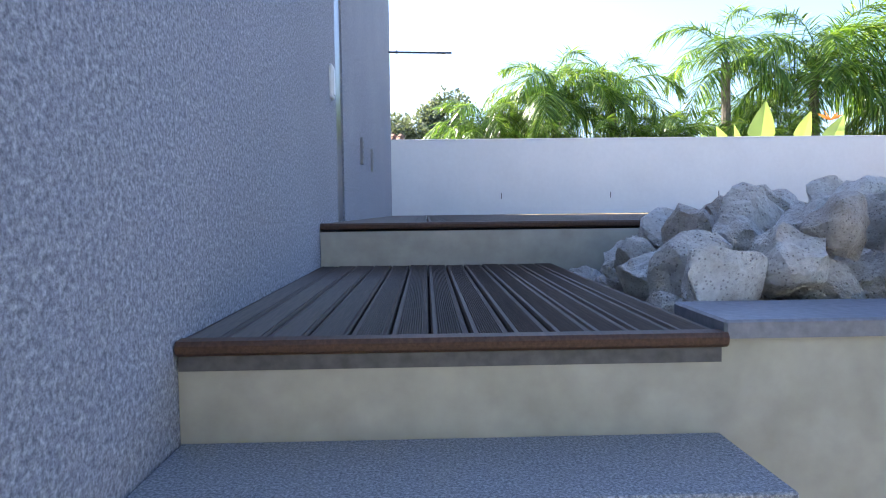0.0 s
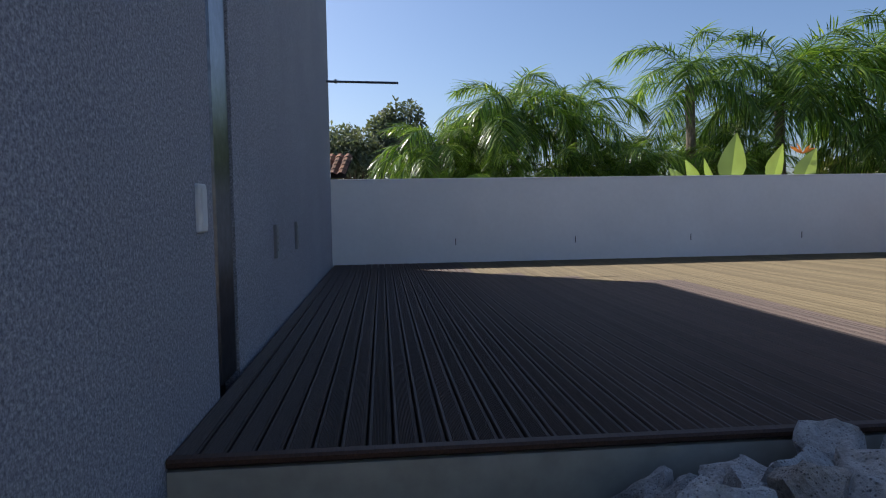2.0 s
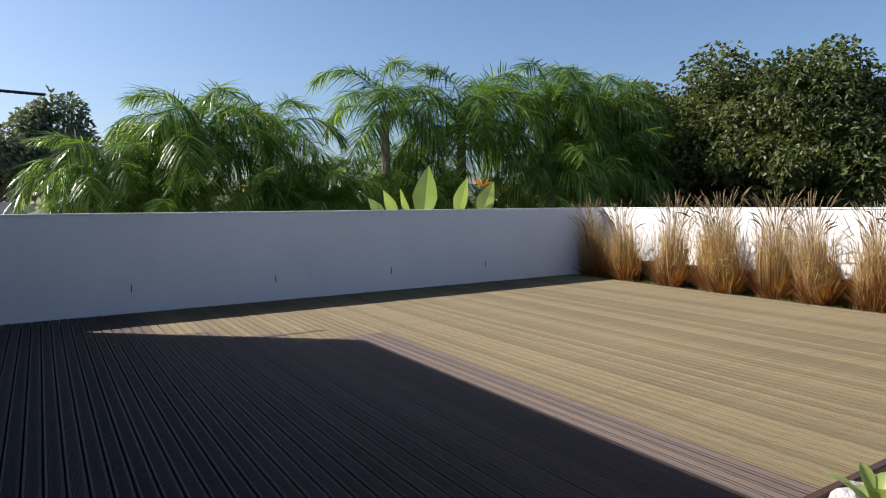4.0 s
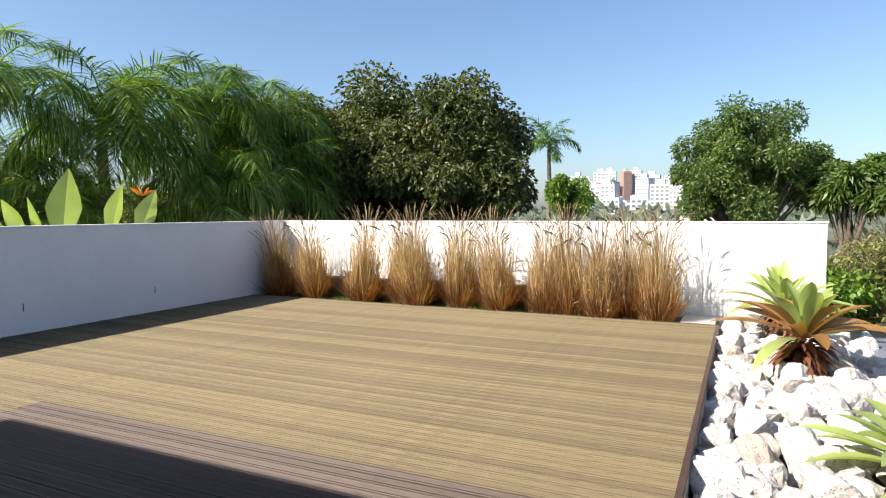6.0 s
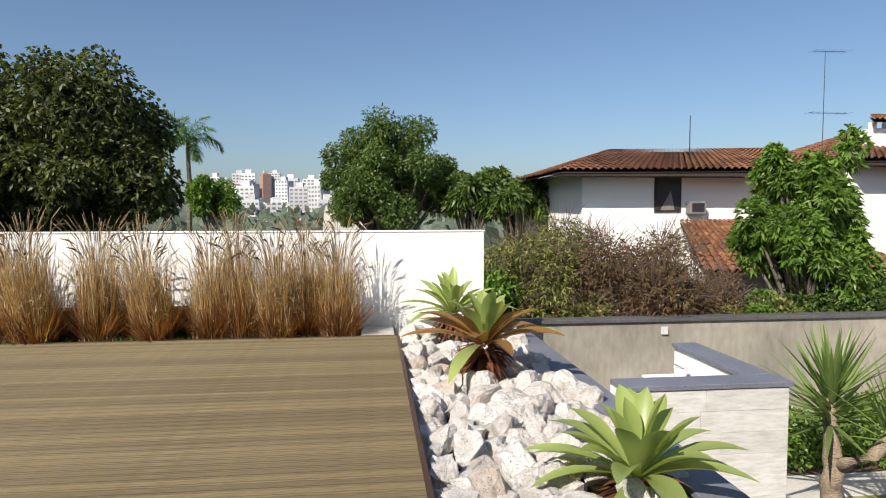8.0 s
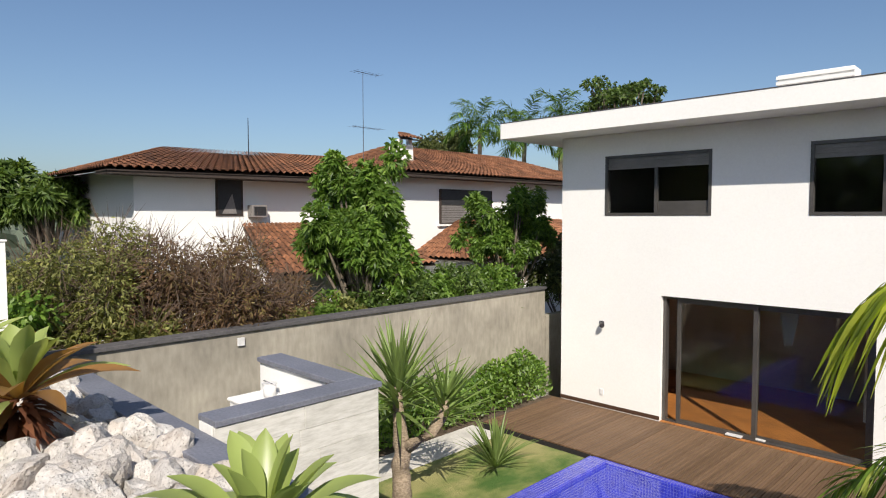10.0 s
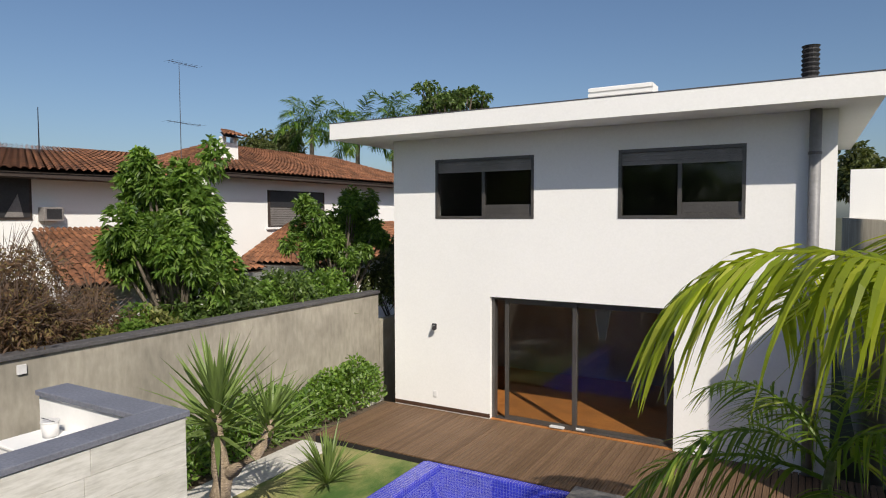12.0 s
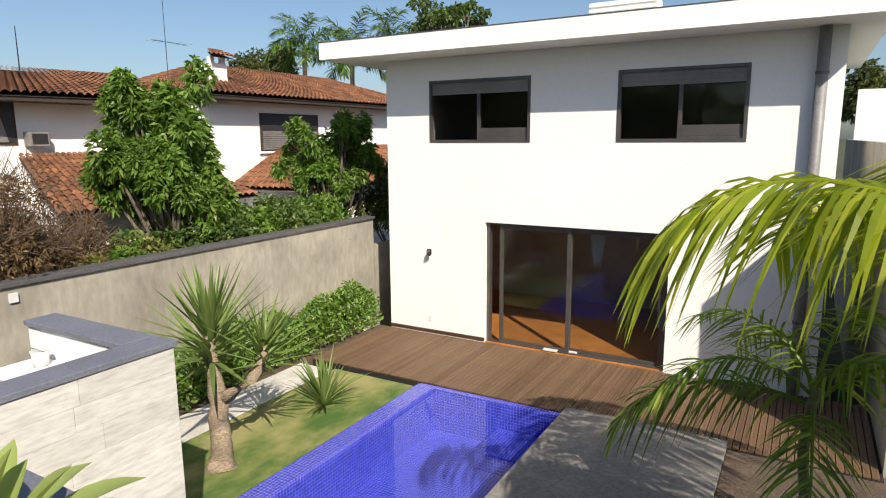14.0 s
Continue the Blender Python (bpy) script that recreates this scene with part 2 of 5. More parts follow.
M_PLASTIC = surface("white plastic", (0.7, 0.7, 0.7), (0.75, 0.75, 0.75), 20, 2, 0.4, 0)
M_ALU = surface("bronze aluminium", (0.1, 0.093, 0.088), (0.15, 0.14, 0.132), 40, 2, 0.4, 0.03, 0.001, metal=0.5)
M_SHUTTER = surface("bronze shutter slats", (0.2, 0.185, 0.175), (0.26, 0.245, 0.235), 30, 2, 0.5, 0.03, 0.001)
M_GLASS = glass("window glass", (0.6, 0.62, 0.63))
M_GLASS_DOOR = glass("sliding door glass", (0.88, 0.9, 0.9))
M_ROOM = surface("interior plaster", (0.4, 0.39, 0.37), (0.5, 0.49, 0.46), 20, 1, 0.9, 0.05, 0.002)
M_PARQUET = surface("red parquet", (0.3, 0.1, 0.025), (0.55, 0.24, 0.07), 60, 3, 0.35, 0.1, 0.001, stretch=(0.1, 1.5, 1), stain=0.3)
M_POOL = pool_tile()
M_WATER = water_mat()
M_TRAV = stone_block()
M_LAWN = lawn()
M_PAVING = surface("light paving", (0.5, 0.48, 0.44), (0.64, 0.62, 0.57), 20, 2, 0.85, 0.2, 0.003, stain=0.2)
M_SLAB = surface("grey pool slab", (0.2, 0.185, 0.165), (0.31, 0.29, 0.26), 16, 1.2, 0.85, 0.2, 0.003, stain=0.25)
M_TILE_ROOF = surface("terracotta roof tile", (0.2, 0.08, 0.04), (0.43, 0.19, 0.092), 9, 1.3, 0.85, 0.3, 0.01, stain=0.55, island=0.35)
M_EAVE = surface("dark eave timber", (0.03, 0.022, 0.018), (0.07, 0.05, 0.04), 20, 2, 0.8, 0.1, 0.002)
M_BARK = surface("grey bark", (0.09, 0.075, 0.055), (0.26, 0.22, 0.17), 18, 3, 0.95, 0.8, 0.02, stretch=(1, 1, 0.3), stain=0.4)
M_YUCCA_BARK = surface("corky pale bark", (0.2, 0.15, 0.1), (0.46, 0.37, 0.27), 22, 4, 0.95, 0.9, 0.02, stretch=(1, 1, 2.5), stain=0.35)
M_STEM = surface("green palm stem", (0.1, 0.12, 0.04), (0.24, 0.26, 0.1), 14, 3, 0.6, 0.2, 0.004, stain=0.3)
M_PALM = foliage("palm leaf", (0.04, 0.1, 0.018), (0.14, 0.26, 0.045), (0.34, 0.46, 0.12), 0.5, 0.28)
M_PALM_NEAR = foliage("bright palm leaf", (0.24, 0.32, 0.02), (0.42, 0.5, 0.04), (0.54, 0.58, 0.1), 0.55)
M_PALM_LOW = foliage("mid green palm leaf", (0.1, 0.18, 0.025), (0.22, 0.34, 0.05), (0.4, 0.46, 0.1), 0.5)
M_TREE_DARK = foliage("dark glossy leaf", (0.045, 0.062, 0.02), (0.11, 0.14, 0.045), (0.22, 0.24, 0.09), 0.42, 0.5)
M_TREE_MID = foliage("green leaf", (0.045, 0.085, 0.02), (0.12, 0.2, 0.045), (0.2, 0.28, 0.08), 0.42)
M_TREE_LIGHT = foliage("fresh green leaf", (0.06, 0.13, 0.02), (0.17, 0.3, 0.05), (0.27, 0.4, 0.09), 0.45)
# Far leaves are paled and greyed to carry distance haze in their colour.
M_FAR_LEAF = foliage("haze-tinted leaf", (0.08, 0.105, 0.08), (0.15, 0.19, 0.14), (0.2, 0.24, 0.18), 0.35, 0.7)
M_DRY_LEAF = foliage("dry bush leaf", (0.085, 0.045, 0.024), (0.18, 0.105, 0.055), (0.24, 0.2, 0.07), 0.35, 0.7)
M_OLIVE_LEAF = foliage("olive bush leaf", (0.11, 0.125, 0.035), (0.25, 0.27, 0.08), (0.36, 0.36, 0.12), 0.4, 0.6)
M_TWIG = surface("dry brown twig", (0.06, 0.04, 0.028), (0.15, 0.1, 0.07), 20, 3, 0.9, 0.2, 0.002)
M_STRAW = foliage("dry straw", (0.36, 0.2, 0.085), (0.56, 0.4, 0.2), (0.72, 0.6, 0.4), 0.4, 0.7)
M_PLUME = foliage("seed plume", (0.26, 0.16, 0.08), (0.5, 0.38, 0.22), (0.58, 0.46, 0.3), 0.3, 0.8)
M_GRASS = foliage("short green blade", (0.05, 0.12, 0.015), (0.12, 0.22, 0.04), (0.3, 0.3, 0.1), 0.35, 0.7)
M_YUCCA = foliage("sword leaf", (0.08, 0.13, 0.035), (0.21, 0.3, 0.09), (0.34, 0.42, 0.15), 0.35)
M_BROM = foliage("bromeliad leaf", (0.26, 0.36, 0.1), (0.4, 0.49, 0.17), (0.56, 0.57, 0.27), 0.4, 0.35)
M_BROM_RED = foliage("russet bromeliad leaf", (0.24, 0.09, 0.04), (0.36, 0.2, 0.07), (0.42, 0.38, 0.13), 0.35, 0.35)
M_BANANA = foliage("broad leaf", (0.2, 0.3, 0.09), (0.3, 0.42, 0.15), (0.36, 0.46, 0.2), 0.45, 0.3)
M_GROUND = surface("garden ground", (0.04, 0.05, 0.022), (0.1, 0.1, 0.05), 0.6, 0.03, 0.95, 0.4, 0.05, stain=0.4)
M_CITY = surface("pale tower render", (0.66, 0.67, 0.69), (0.78, 0.78, 0.78), 0.3, 0.02, 0.9, 0, vary=0.3)
M_CITY_RED = surface("brick tower", (0.36, 0.2, 0.15), (0.44, 0.26, 0.2), 0.3, 0.02, 0.9, 0)
M_CITY_WIN = surface("far window bands", (0.16, 0.18, 0.2), (0.24, 0.26, 0.28), 0.3, 0.02, 0.5, 0)
M_BLACK = surface("black metal and unlit openings", (0.02, 0.02, 0.02), (0.04, 0.04, 0.045), 30, 2, 0.5, 0.05, 0.001)
M_ORANGE = foliage("orange flower", (0.5, 0.16, 0.02), (0.6, 0.22, 0.04), None, 0.3)
M_DEBRIS = foliage("withered leaf", (0.1, 0.035, 0.016), (0.22, 0.08, 0.04), (0.34, 0.17, 0.09), 0.3, 0.7)
M_RUSSET = foliage("russet grass leaf", (0.18, 0.055, 0.022), (0.36, 0.15, 0.055), (0.54, 0.36, 0.15), 0.4, 0.7)
M_DARK_PLUME = foliage("brown seed plume", (0.1, 0.07, 0.05), (0.2, 0.14, 0.1), (0.26, 0.19, 0.13), 0.3, 0.8)


# ---- building blocks ----
class Geo:
    """Gathers vertices and faces for one mesh."""

    def __init__(self):
        self.v, self.f = [], []

    def add(self, verts, faces):
        k = len(self.v)
        self.v += [tuple(p) for p in verts]
        self.f += [tuple(i + k for i in fc) for fc in faces]

    def box(self, x0, x1, y0, y1, z0, z1, c=0.0):
        """A block with its upright and upper edges chamfered by c."""
        if c <= 0:
            p = [(x, y, z) for z in (z0, z1) for x, y in ((x0, y0), (x1, y0), (x1, y1), (x0, y1))]
            self.add(p, [(3, 2, 1, 0), (4, 5, 6, 7)] + [(i, (i + 1) % 4, (i + 1) % 4 + 4, i + 4) for i in range(4)])
            return
        def ring(d, e, z):
            a0, a1, b0, b1 = x0 + d, x1 - d, y0 + d, y1 - d
            return [(a0 + e, b0, z), (a1 - e, b0, z), (a1, b0 + e, z), (a1, b1 - e, z), (a1 - e, b1, z), (a0 + e, b1, z), (a0, b1 - e, z), (a0, b0 + e, z)]
        p = ring(0, c, z0) + ring(0, c, z1 - c) + ring(c, c * 0.5, z1)
        fs = [tuple(range(7, -1, -1)), tuple(range(16, 24))]
        for r in (0, 8):
            fs += [(r + i, r + (i + 1) % 8, r + 8 + (i + 1) % 8, r + 8 + i) for i in range(8)]
        self.add(p, fs)

    def tube(self, pts, radii, sides=7, cap=True):
        pts = [Vector(p) for p in pts]
        vs, fs = [], []
        for i, p in enumerate(pts):
            d = (pts[min(i + 1, len(pts) - 1)] - pts[max(i - 1, 0)]).normalized()
            a = d.orthogonal().normalized() if abs(d.z) < 0.9 else Vector((1, 0, 0))
            a = (a - d * a.dot(d)).normalized()
            b = d.cross(a)
            r = radii[i]
            vs += [p + (a * math.cos(u) + b * math.sin(u)) * r for u in (2 * math.pi * k / sides for k in range(sides))]
        for i in range(len(pts) - 1):
            fs += [(i * sides + k, i * sides + (k + 1) % sides, (i + 1) * sides + (k + 1) % sides, (i + 1) * sides + k) for k in range(sides)]
        if cap:
            fs += [tuple(range(sides - 1, -1, -1)), tuple(range((len(pts) - 1) * sides, len(pts) * sides))]
        self.add(vs, fs)

    def blade(self, root, way, side, length, width, droop=0.0, steps=3, fold=0.0, peak=0.35, curl=0.0, blunt=1.6):
        """A tapering leaf from root along way, bending down by droop (in lengths)."""
        root, way, side = Vector(root), Vector(way).normalized(), Vector(side).normalized()
        vs, fs = [], []
        up = way.cross(side).normalized()
        for i in range(steps + 1):
            s = i / steps
            p = root + way * (length * s) + Vector((0, 0, -droop * length * s * s)) + up * (curl * length * s * s)
            w = width * 0.5 * max(0.04, min(1.0, 0.35 + s / peak * 0.65) if s < peak else 1 - ((s - peak) / (1 - peak)) ** blunt)
            if fold:
                vs += [p - side * w + up * (fold * w), p, p + side * w + up * (fold * w)]
            else:
                vs += [p - side * w, p + side * w]
        n = 3 if fold else 2
        for i in range(steps):
            for k in range(n - 1):
                fs.append((i * n + k, i * n + k + 1, (i + 1) * n + k + 1, (i + 1) * n + k))
        self.add(vs, fs)

    def mesh(self, name, mats, smooth=False):
        me = bpy.data.meshes.new(name)
        me.from_pydata(self.v, [], self.f)
        for m in (mats if isinstance(mats, (list, tuple)) else [mats]):
            me.materials.append(m)
        if smooth:
            me.polygons.foreach_set("use_smooth", [True] * len(me.polygons))
        me.update()
        return me


def part(name, geo, material, parent=None, label="", smooth=False):
    ob = new(name, geo.mesh(name, material, smooth))
    if parent:
        ob.parent = parent
    return tagged(ob, label)


def block(name, material, parent, x0, x1, y0, y1, z0, z1, c=0.0, label=""):
    g = Geo()
    g.box(x0, x1, y0, y1, z0, z1, c)
    return part(name, g, material, parent, label)


def shared(name, mesh, parent, m=None):
    ob = new(name, mesh)
    ob.parent = parent
    if m is not None:
        ob.matrix_basis = m
    return ob


def thing(name, label, category, m=None, group="", kind=""):
    ob = new(name)
    if m is not None:
        ob.matrix_basis = m
    return tagged(ob, label, category, group, kind)


def structure(name, label, category):
    return thing(name, label, category, kind="structure")


rng = random.Random(7)
U = rng.uniform

# ---- terrace levels ----
WALL_Y, DECK_X, EAST_X = 7.57, 9.73, 10.56
LOW_Z, GARDEN_Z = -0.228, -2.8
STEP_W, STEP_Y = 1.245, -1.99

# ---- ground ----
ground = structure("ground", "uneven garden ground running out to the horizon", "ground")
g = Geo()
g.add([(-1500, -1500, -4.2), (2500, -1500, -4.2), (2500, 1500, -4.2), (-1500, 1500, -4.2)], [(0, 1, 2, 3)])
part("soil", g, M_GROUND, ground)

# ---- main house wall beside the steps ----
house_wall = structure("wall_west", "blue-grey pebble-rendered house wall beside the steps", "wall")
block("rendered_wall", M_RENDER, house_wall, -4.0, 0.0, -3.05, 0.70, GARDEN_Z - 1.3, 3.3)
block("plain_wall", M_RENDER, house_wall, -4.0, -0.02, 1.2, WALL_Y + 0.06, GARDEN_Z - 1.3, 3.97)
block("recess", M_BLACK, house_wall, -4.0, -0.1, 0.70, 1.2, GARDEN_Z - 1.3, 3.97)
post = thing("steel_post", "dark brushed steel post set in the house wall", "post", kind="structure")
g = Geo()
g.box(-0.1, -0.03, 0.86, 1.18, 0.004, 3.9, 0.012)
part("post_face", g, M_STEEL, post)
g = Geo()
g.box(-0.1, -0.05, 0.71, 0.84, 0.004, 3.9, 0.01)
part("post_edge", g, M_STEEL, post)


def switch_plate(y, z, h, w, label):
    s = thing("wall_plate", label, "wall plate")
    g = Geo()
    g.box(-w / 2, w / 2, -h / 2, h / 2, 0, 0.018, 0.006)
    p = part("plate", g, M_PLASTIC, s)
    g = Geo()
    g.box(-w / 2 + 0.02, w / 2 - 0.02, -h / 2 + 0.02, h / 2 - 0.02, 0.018, 0.024, 0.003)
    part("rocker", g, M_PLASTIC, s)
    s.matrix_basis = pose(-0.0, y, z, 90, 0, 90)
    return s


switch_plate(0.49, 0.85, 0.2, 0.11, "white plastic switch plate on the rendered wall")
for y in (2.42, 3.5):
    v = thing("wall_vent", "slim grey metal vent cover on the house wall", "vent", group="vents on the house wall")
    g = Geo()
    g.box(-0.022, 0.004, y - 0.045, y + 0.045, 0.5, 0.74, 0.004)
    part("cover", g, M_PIPE, v)
    for k in range(4):
        g = Geo()
        g.box(0.004, 0.01, y - 0.03, y + 0.03, 0.55 + k * 0.045, 0.57 + k * 0.045)
        part("slat", g, M_PIPE, v)
pole = thing("rain_spout", "thin grey metal spout sticking out of the house wall", "spout")
g = Geo()
g.tube([(-0.1, 7.3, 2.72), (0.5, 7.3, 2.71), (1.03, 7.3, 2.7)], [0.018, 0.018, 0.018], 8)
part("pipe", g, M_STEEL, pole)
g = Geo()
g.tube([(0.1, 7.3, 2.72), (0.13, 7.3, 2.72)], [0.032, 0.032], 10)
part("collar", g, M_STEEL, pole)

# ---- terrace walls ----
north = structure("wall_north", "low white-painted terrace wall with a thin cap", "wall")
block("wall_body", M_WHITE_OLD, north, -0.02, EAST_X + 0.17, WALL_Y, WALL_Y + 0.16, -4.2, 1.285)
block("cap", M_WHITE_OLD, north, -0.02, EAST_X + 0.19, WALL_Y - 0.012, WALL_Y + 0.175, 1.287, 1.305, 0.004)
for x in (1.88, 3.79, 5.7, 7.6):
    c = thing("wall_joint", "short dark expansion slot in the white wall", "slot", group="slots along the white wall")
    block("slot", M_BLACK, c, x - 0.006, x + 0.006, WALL_Y - 0.003, WALL_Y + 0.01, 0.27, 0.37)
east = structure("wall_east", "low white-painted terrace wall lit by the sun", "wall")
block("wall_body", M_WHITE, east, EAST_X, EAST_X + 0.17, -1.27, WALL_Y - 0.014, -4.2, 1.285)
block("cap", M_WHITE, east, EAST_X - 0.012, EAST_X + 0.19, -1.285, WALL_Y - 0.015, 1.287, 1.305, 0.004)

# parapet towards the garden
parapet = structure("parapet", "pale cement parapet with a slate coping", "parapet")
block("wall_body", M_CONCRETE, parapet, 0.002, EAST_X + 0.17, -1.992, -1.74, -4.2, -0.285)
block("wall_top", M_CONCRETE, parapet, STEP_W + 0.002, EAST_X + 0.17, -1.992, -1.74, -0.285, -0.245)
block("coping", M_COPING, parapet, STEP_W + 0.004, EAST_X + 0.19, -2.005, -1.7, -0.243, -0.2, 0.006)

# core under the terrace
slab = structure("terrace_base", "cement base under the terrace with a shade-black core", "base")
block("riser", M_CONCRETE, slab, 0.002, DECK_X, -0.03, 0.0, -1.0, -0.045)
# Solid cores coloured as the shade seen between the boards.
block("base", M_UNDERDECK_SHADE, slab, 0.002, DECK_X, 0.002, WALL_Y - 0.002, -4.2, -0.06)
block("low_base", M_UNDERDECK_SHADE, slab, 0.002, STEP_W - 0.03, -1.738, -0.032, -4.2, LOW_Z - 0.06)
bed = structure("planting_bed", "dry soil bed under the rocks and grasses", "soil")
block("soil", M_SOIL, bed, STEP_W, EAST_X, -1.74, -0.031, -4.2, -0.34)
block("grass_soil", M_SOIL, bed, DECK_X + 0.002, EAST_X, 0.0, WALL_Y, -4.2, -0.06)

# granite stair
stair = structure("granite_stair", "grey granite stair up to the terrace", "stair")
for k in range(12):
    z = -0.465 - 0.195 * k
    y1 = STEP_Y - 0.3 * k
    block("tread", M_GRANITE, stair, 0.003, STEP_W, y1 - 0.32, y1 - 0.002, z - 0.04, z, 0.004)
    block("riser", M_CONCRETE, stair, 0.003, STEP_W - 0.01, y1 - 0.3, y1 - 0.002, -4.2, z - 0.042)

# ---- rocks ----
def rock_mesh(seed):
    r = random.Random(seed)
    bm = bmesh.new()
    bmesh.ops.create_icosphere(bm, subdivisions=3, radius=0.5)
    cuts = [(Vector((r.gauss(0, 1), r.gauss(0, 1), r.gauss(0, 1))).normalized(), r.uniform(0.24, 0.4)) for _ in range(13)]
    off = Vector((seed * 3.1, seed * 1.7, 0))
    for v in bm.verts:
        for n, d in cuts:
            k = v.co.dot(n)
            if k > d:
                v.co -= n * (k - d)
        v.co += v.co.normalized() * (noise.noise(v.co * 3.2 + off) * 0.09 + noise.noise(v.co * 7 + off) * 0.055 - abs(noise.noise(v.co * 15 + off)) * 0.035)
    me = bpy.data.meshes.new("rock")
    bm.to_mesh(me)
    bm.free()
    me.materials.append(M_ROCK)
    return me


ROCKS = [rock_mesh(s) for s in range(10)]


def rock(x, y, z, size):
    ob = new("rock", rng.choice(ROCKS))
    ob.matrix_basis = pose(x, y, z, U(0, 360), U(0, 360), U(0, 360)) @ Matrix.Diagonal((size * U(0.85, 1.2), size * U(0.8, 1.1), size * U(0.75, 1.0), 1))
    return tagged(ob, "rough white limestone rock in the rock bed", "rock", "rocks along the terrace edge")


def heap(x):
    """Height of the rock heap along the terrace edge: tall beside the steps."""
    if x < 2.3:
        return min(0.02, -0.25 + 0.42 * (x - STEP_W))
    return -0.17 + 0.2 * max(0.0, min(1.0, (4.6 - x) / 2.3))


PLANTS = [(8.1, -0.85), (9.95, -0.75), (5.35, -1.3), (3.7, -0.38)]
x = STEP_W + 0.2
while x < EAST_X - 0.1:
    big = 0.35 if x < 3.8 else 0.36
    y = -0.16
    shrink = 0.84 if x < 3.8 else 1.0
    while y > (-1.72 if x < 3.7 else -1.68):
        s = big * U(0.8, 1.3)
        if all((x - a) ** 2 + (y - b) ** 2 > 0.04 for a, b in PLANTS):
            rock(x + U(-0.06, 0.06), y + U(-0.04, 0.04), heap(x) + U(-0.07, 0.05) - (0.08 if y < -1.35 and x > 3.7 else 0) - (0.1 if y > -0.4 and x < 2.8 else 0) - (0.05 if y < -1.45 and x < 3.7 else 0), s * shrink)
            if x < 3.9:
                rock(x + U(-0.1, 0.1), max(y, -1.4) + U(-0.1, 0.1), heap(x) - 0.24, s * 0.85)
        y -= s * 0.66
    x += big * 0.62

# ---- garden below ----
garden = structure("courtyard_floor", "garden soil under the lawn and paths", "ground")
block("soil", M_SOIL, garden, STEP_W + 0.1, 12.0, -12.38, -2.0, -4.2, GARDEN_Z - 0.9)
lawn_ob = structure("lawn", "patchy green and straw-coloured lawn", "lawn")
block("turf", M_LAWN, lawn_ob, 8.62, 10.45, -9.5, -2.05, -3.6, GARDEN_Z)
path_ob = structure("garden_path", "pale paving strip beside the lawn", "path")
for k in range(5):
    block("slab", M_PAVING, path_ob, 10.46, 11.25, -9.4 + k * 1.3, -9.4 + k * 1.3 + 1.285, -3.6, GARDEN_Z + 0.012, 0.006)
side_bed = structure("hedge_bed", "soil strip under the hedge", "soil")
block("soil", M_SOIL, side_bed, 11.26, 12.0, -12.3, -2.05, -3.6, GARDEN_Z + 0.006)

# boundary wall
gw = structure("wall_boundary", "stained grey cement boundary wall with a dark cap", "wall")
block("wall_body", M_GREYWALL, gw, 12.0, 12.2, -13.0, -1.3, -4.2, -0.31)
block("cap", M_CAP, gw, 11.95, 12.25, -13.02, -1.28, -0.308, -0.25, 0.006)
block("wall_end", M_GREYWALL, gw, 12.0, 12.2, -40, -13.05, -4.2, -1.0)
box_out = thing("socket_box", "small white outlet box on the grey wall", "outlet box")
block("body", M_PLASTIC, box_out, 11.96, 11.999, -4.72, -4.6, -0.53, -0.4, 0.006)

# light well beside the terrace
well = structure("light_well", "pale travertine light-well wall with slate coping", "wall")
block("core", M_WHITE, well, 7.45, 7.68, -3.72, -2.03, -4.2, -0.15)
block("core_south", M_WHITE, well, 7.69, 9.3, -3.72, -3.5, -4.2, -0.15)
block("coping", M_COPING, well, 7.40, 7.72, -3.78, -2.04, -0.148, -0.1, 0.005)
block("coping", M_COPING, well, 7.722, 9.3, -3.78, -3.46, -0.148, -0.1, 0.005)
block("floor", M_PAVING, well, 7.69, 11.9, -3.5, -2.0, -2.9, -2.7)
for r in range(13):
    z0 = -0.155 - 0.215 * (r + 1)
    cuts = [-3.74, -3.74 + U(0.5, 1.2)]
    cuts += [cuts[-1] + U(0.5, 0.8), -2.035] if cuts[-1] < -2.9 else [-2.035]
    for a, b in zip(cuts, cuts[1:]):
        block("stone", M_TRAV, well, 7.42 - U(0, 0.006), 7.449, a + 0.002, b - 0.002, z0 + 0.002, z0 + 0.213, 0.002)
    block("stone", M_TRAV, well, 7.42, 9.3, -3.745, -3.721, z0 + 0.002, z0 + 0.213, 0.002)
ledge = thing("roof_hatch", "white service hatch with a short vent pipe", "hatch")
block("box", M_WHITE, ledge, 8.5, 9.08, -3.47, -3.0, -2.7, -0.47, 0.01)
block("lid", M_WHITE_OLD, ledge, 8.47, 9.1, -3.49, -2.98, -0.468, -0.44, 0.008)
bucket = thing("paint_bucket", "white plastic paint bucket with a wire handle", "bucket")
g = Geo()
g.tube([(8.8, -3.33, -0.438), (8.8, -3.33, -0.36), (8.8, -3.33, -0.3)], [0.065, 0.072, 0.076], 16)
part("body", g, M_PLASTIC, bucket, smooth=True)
g = Geo()
g.tube([(8.8, -3.33, -0.302), (8.8, -3.33, -0.288)], [0.082, 0.082], 16)
part("rim", g, M_PLASTIC, bucket)
g = Geo()
g.tube([(8.8 + 0.08 * math.cos(k * 0.35), -3.33 + 0.06 * math.sin(k * 0.35), -0.29 + 0.04 * math.sin(k * 0.35)) for k in range(10)], [0.004] * 10, 5)
part("handle", g, M_STEEL, bucket)

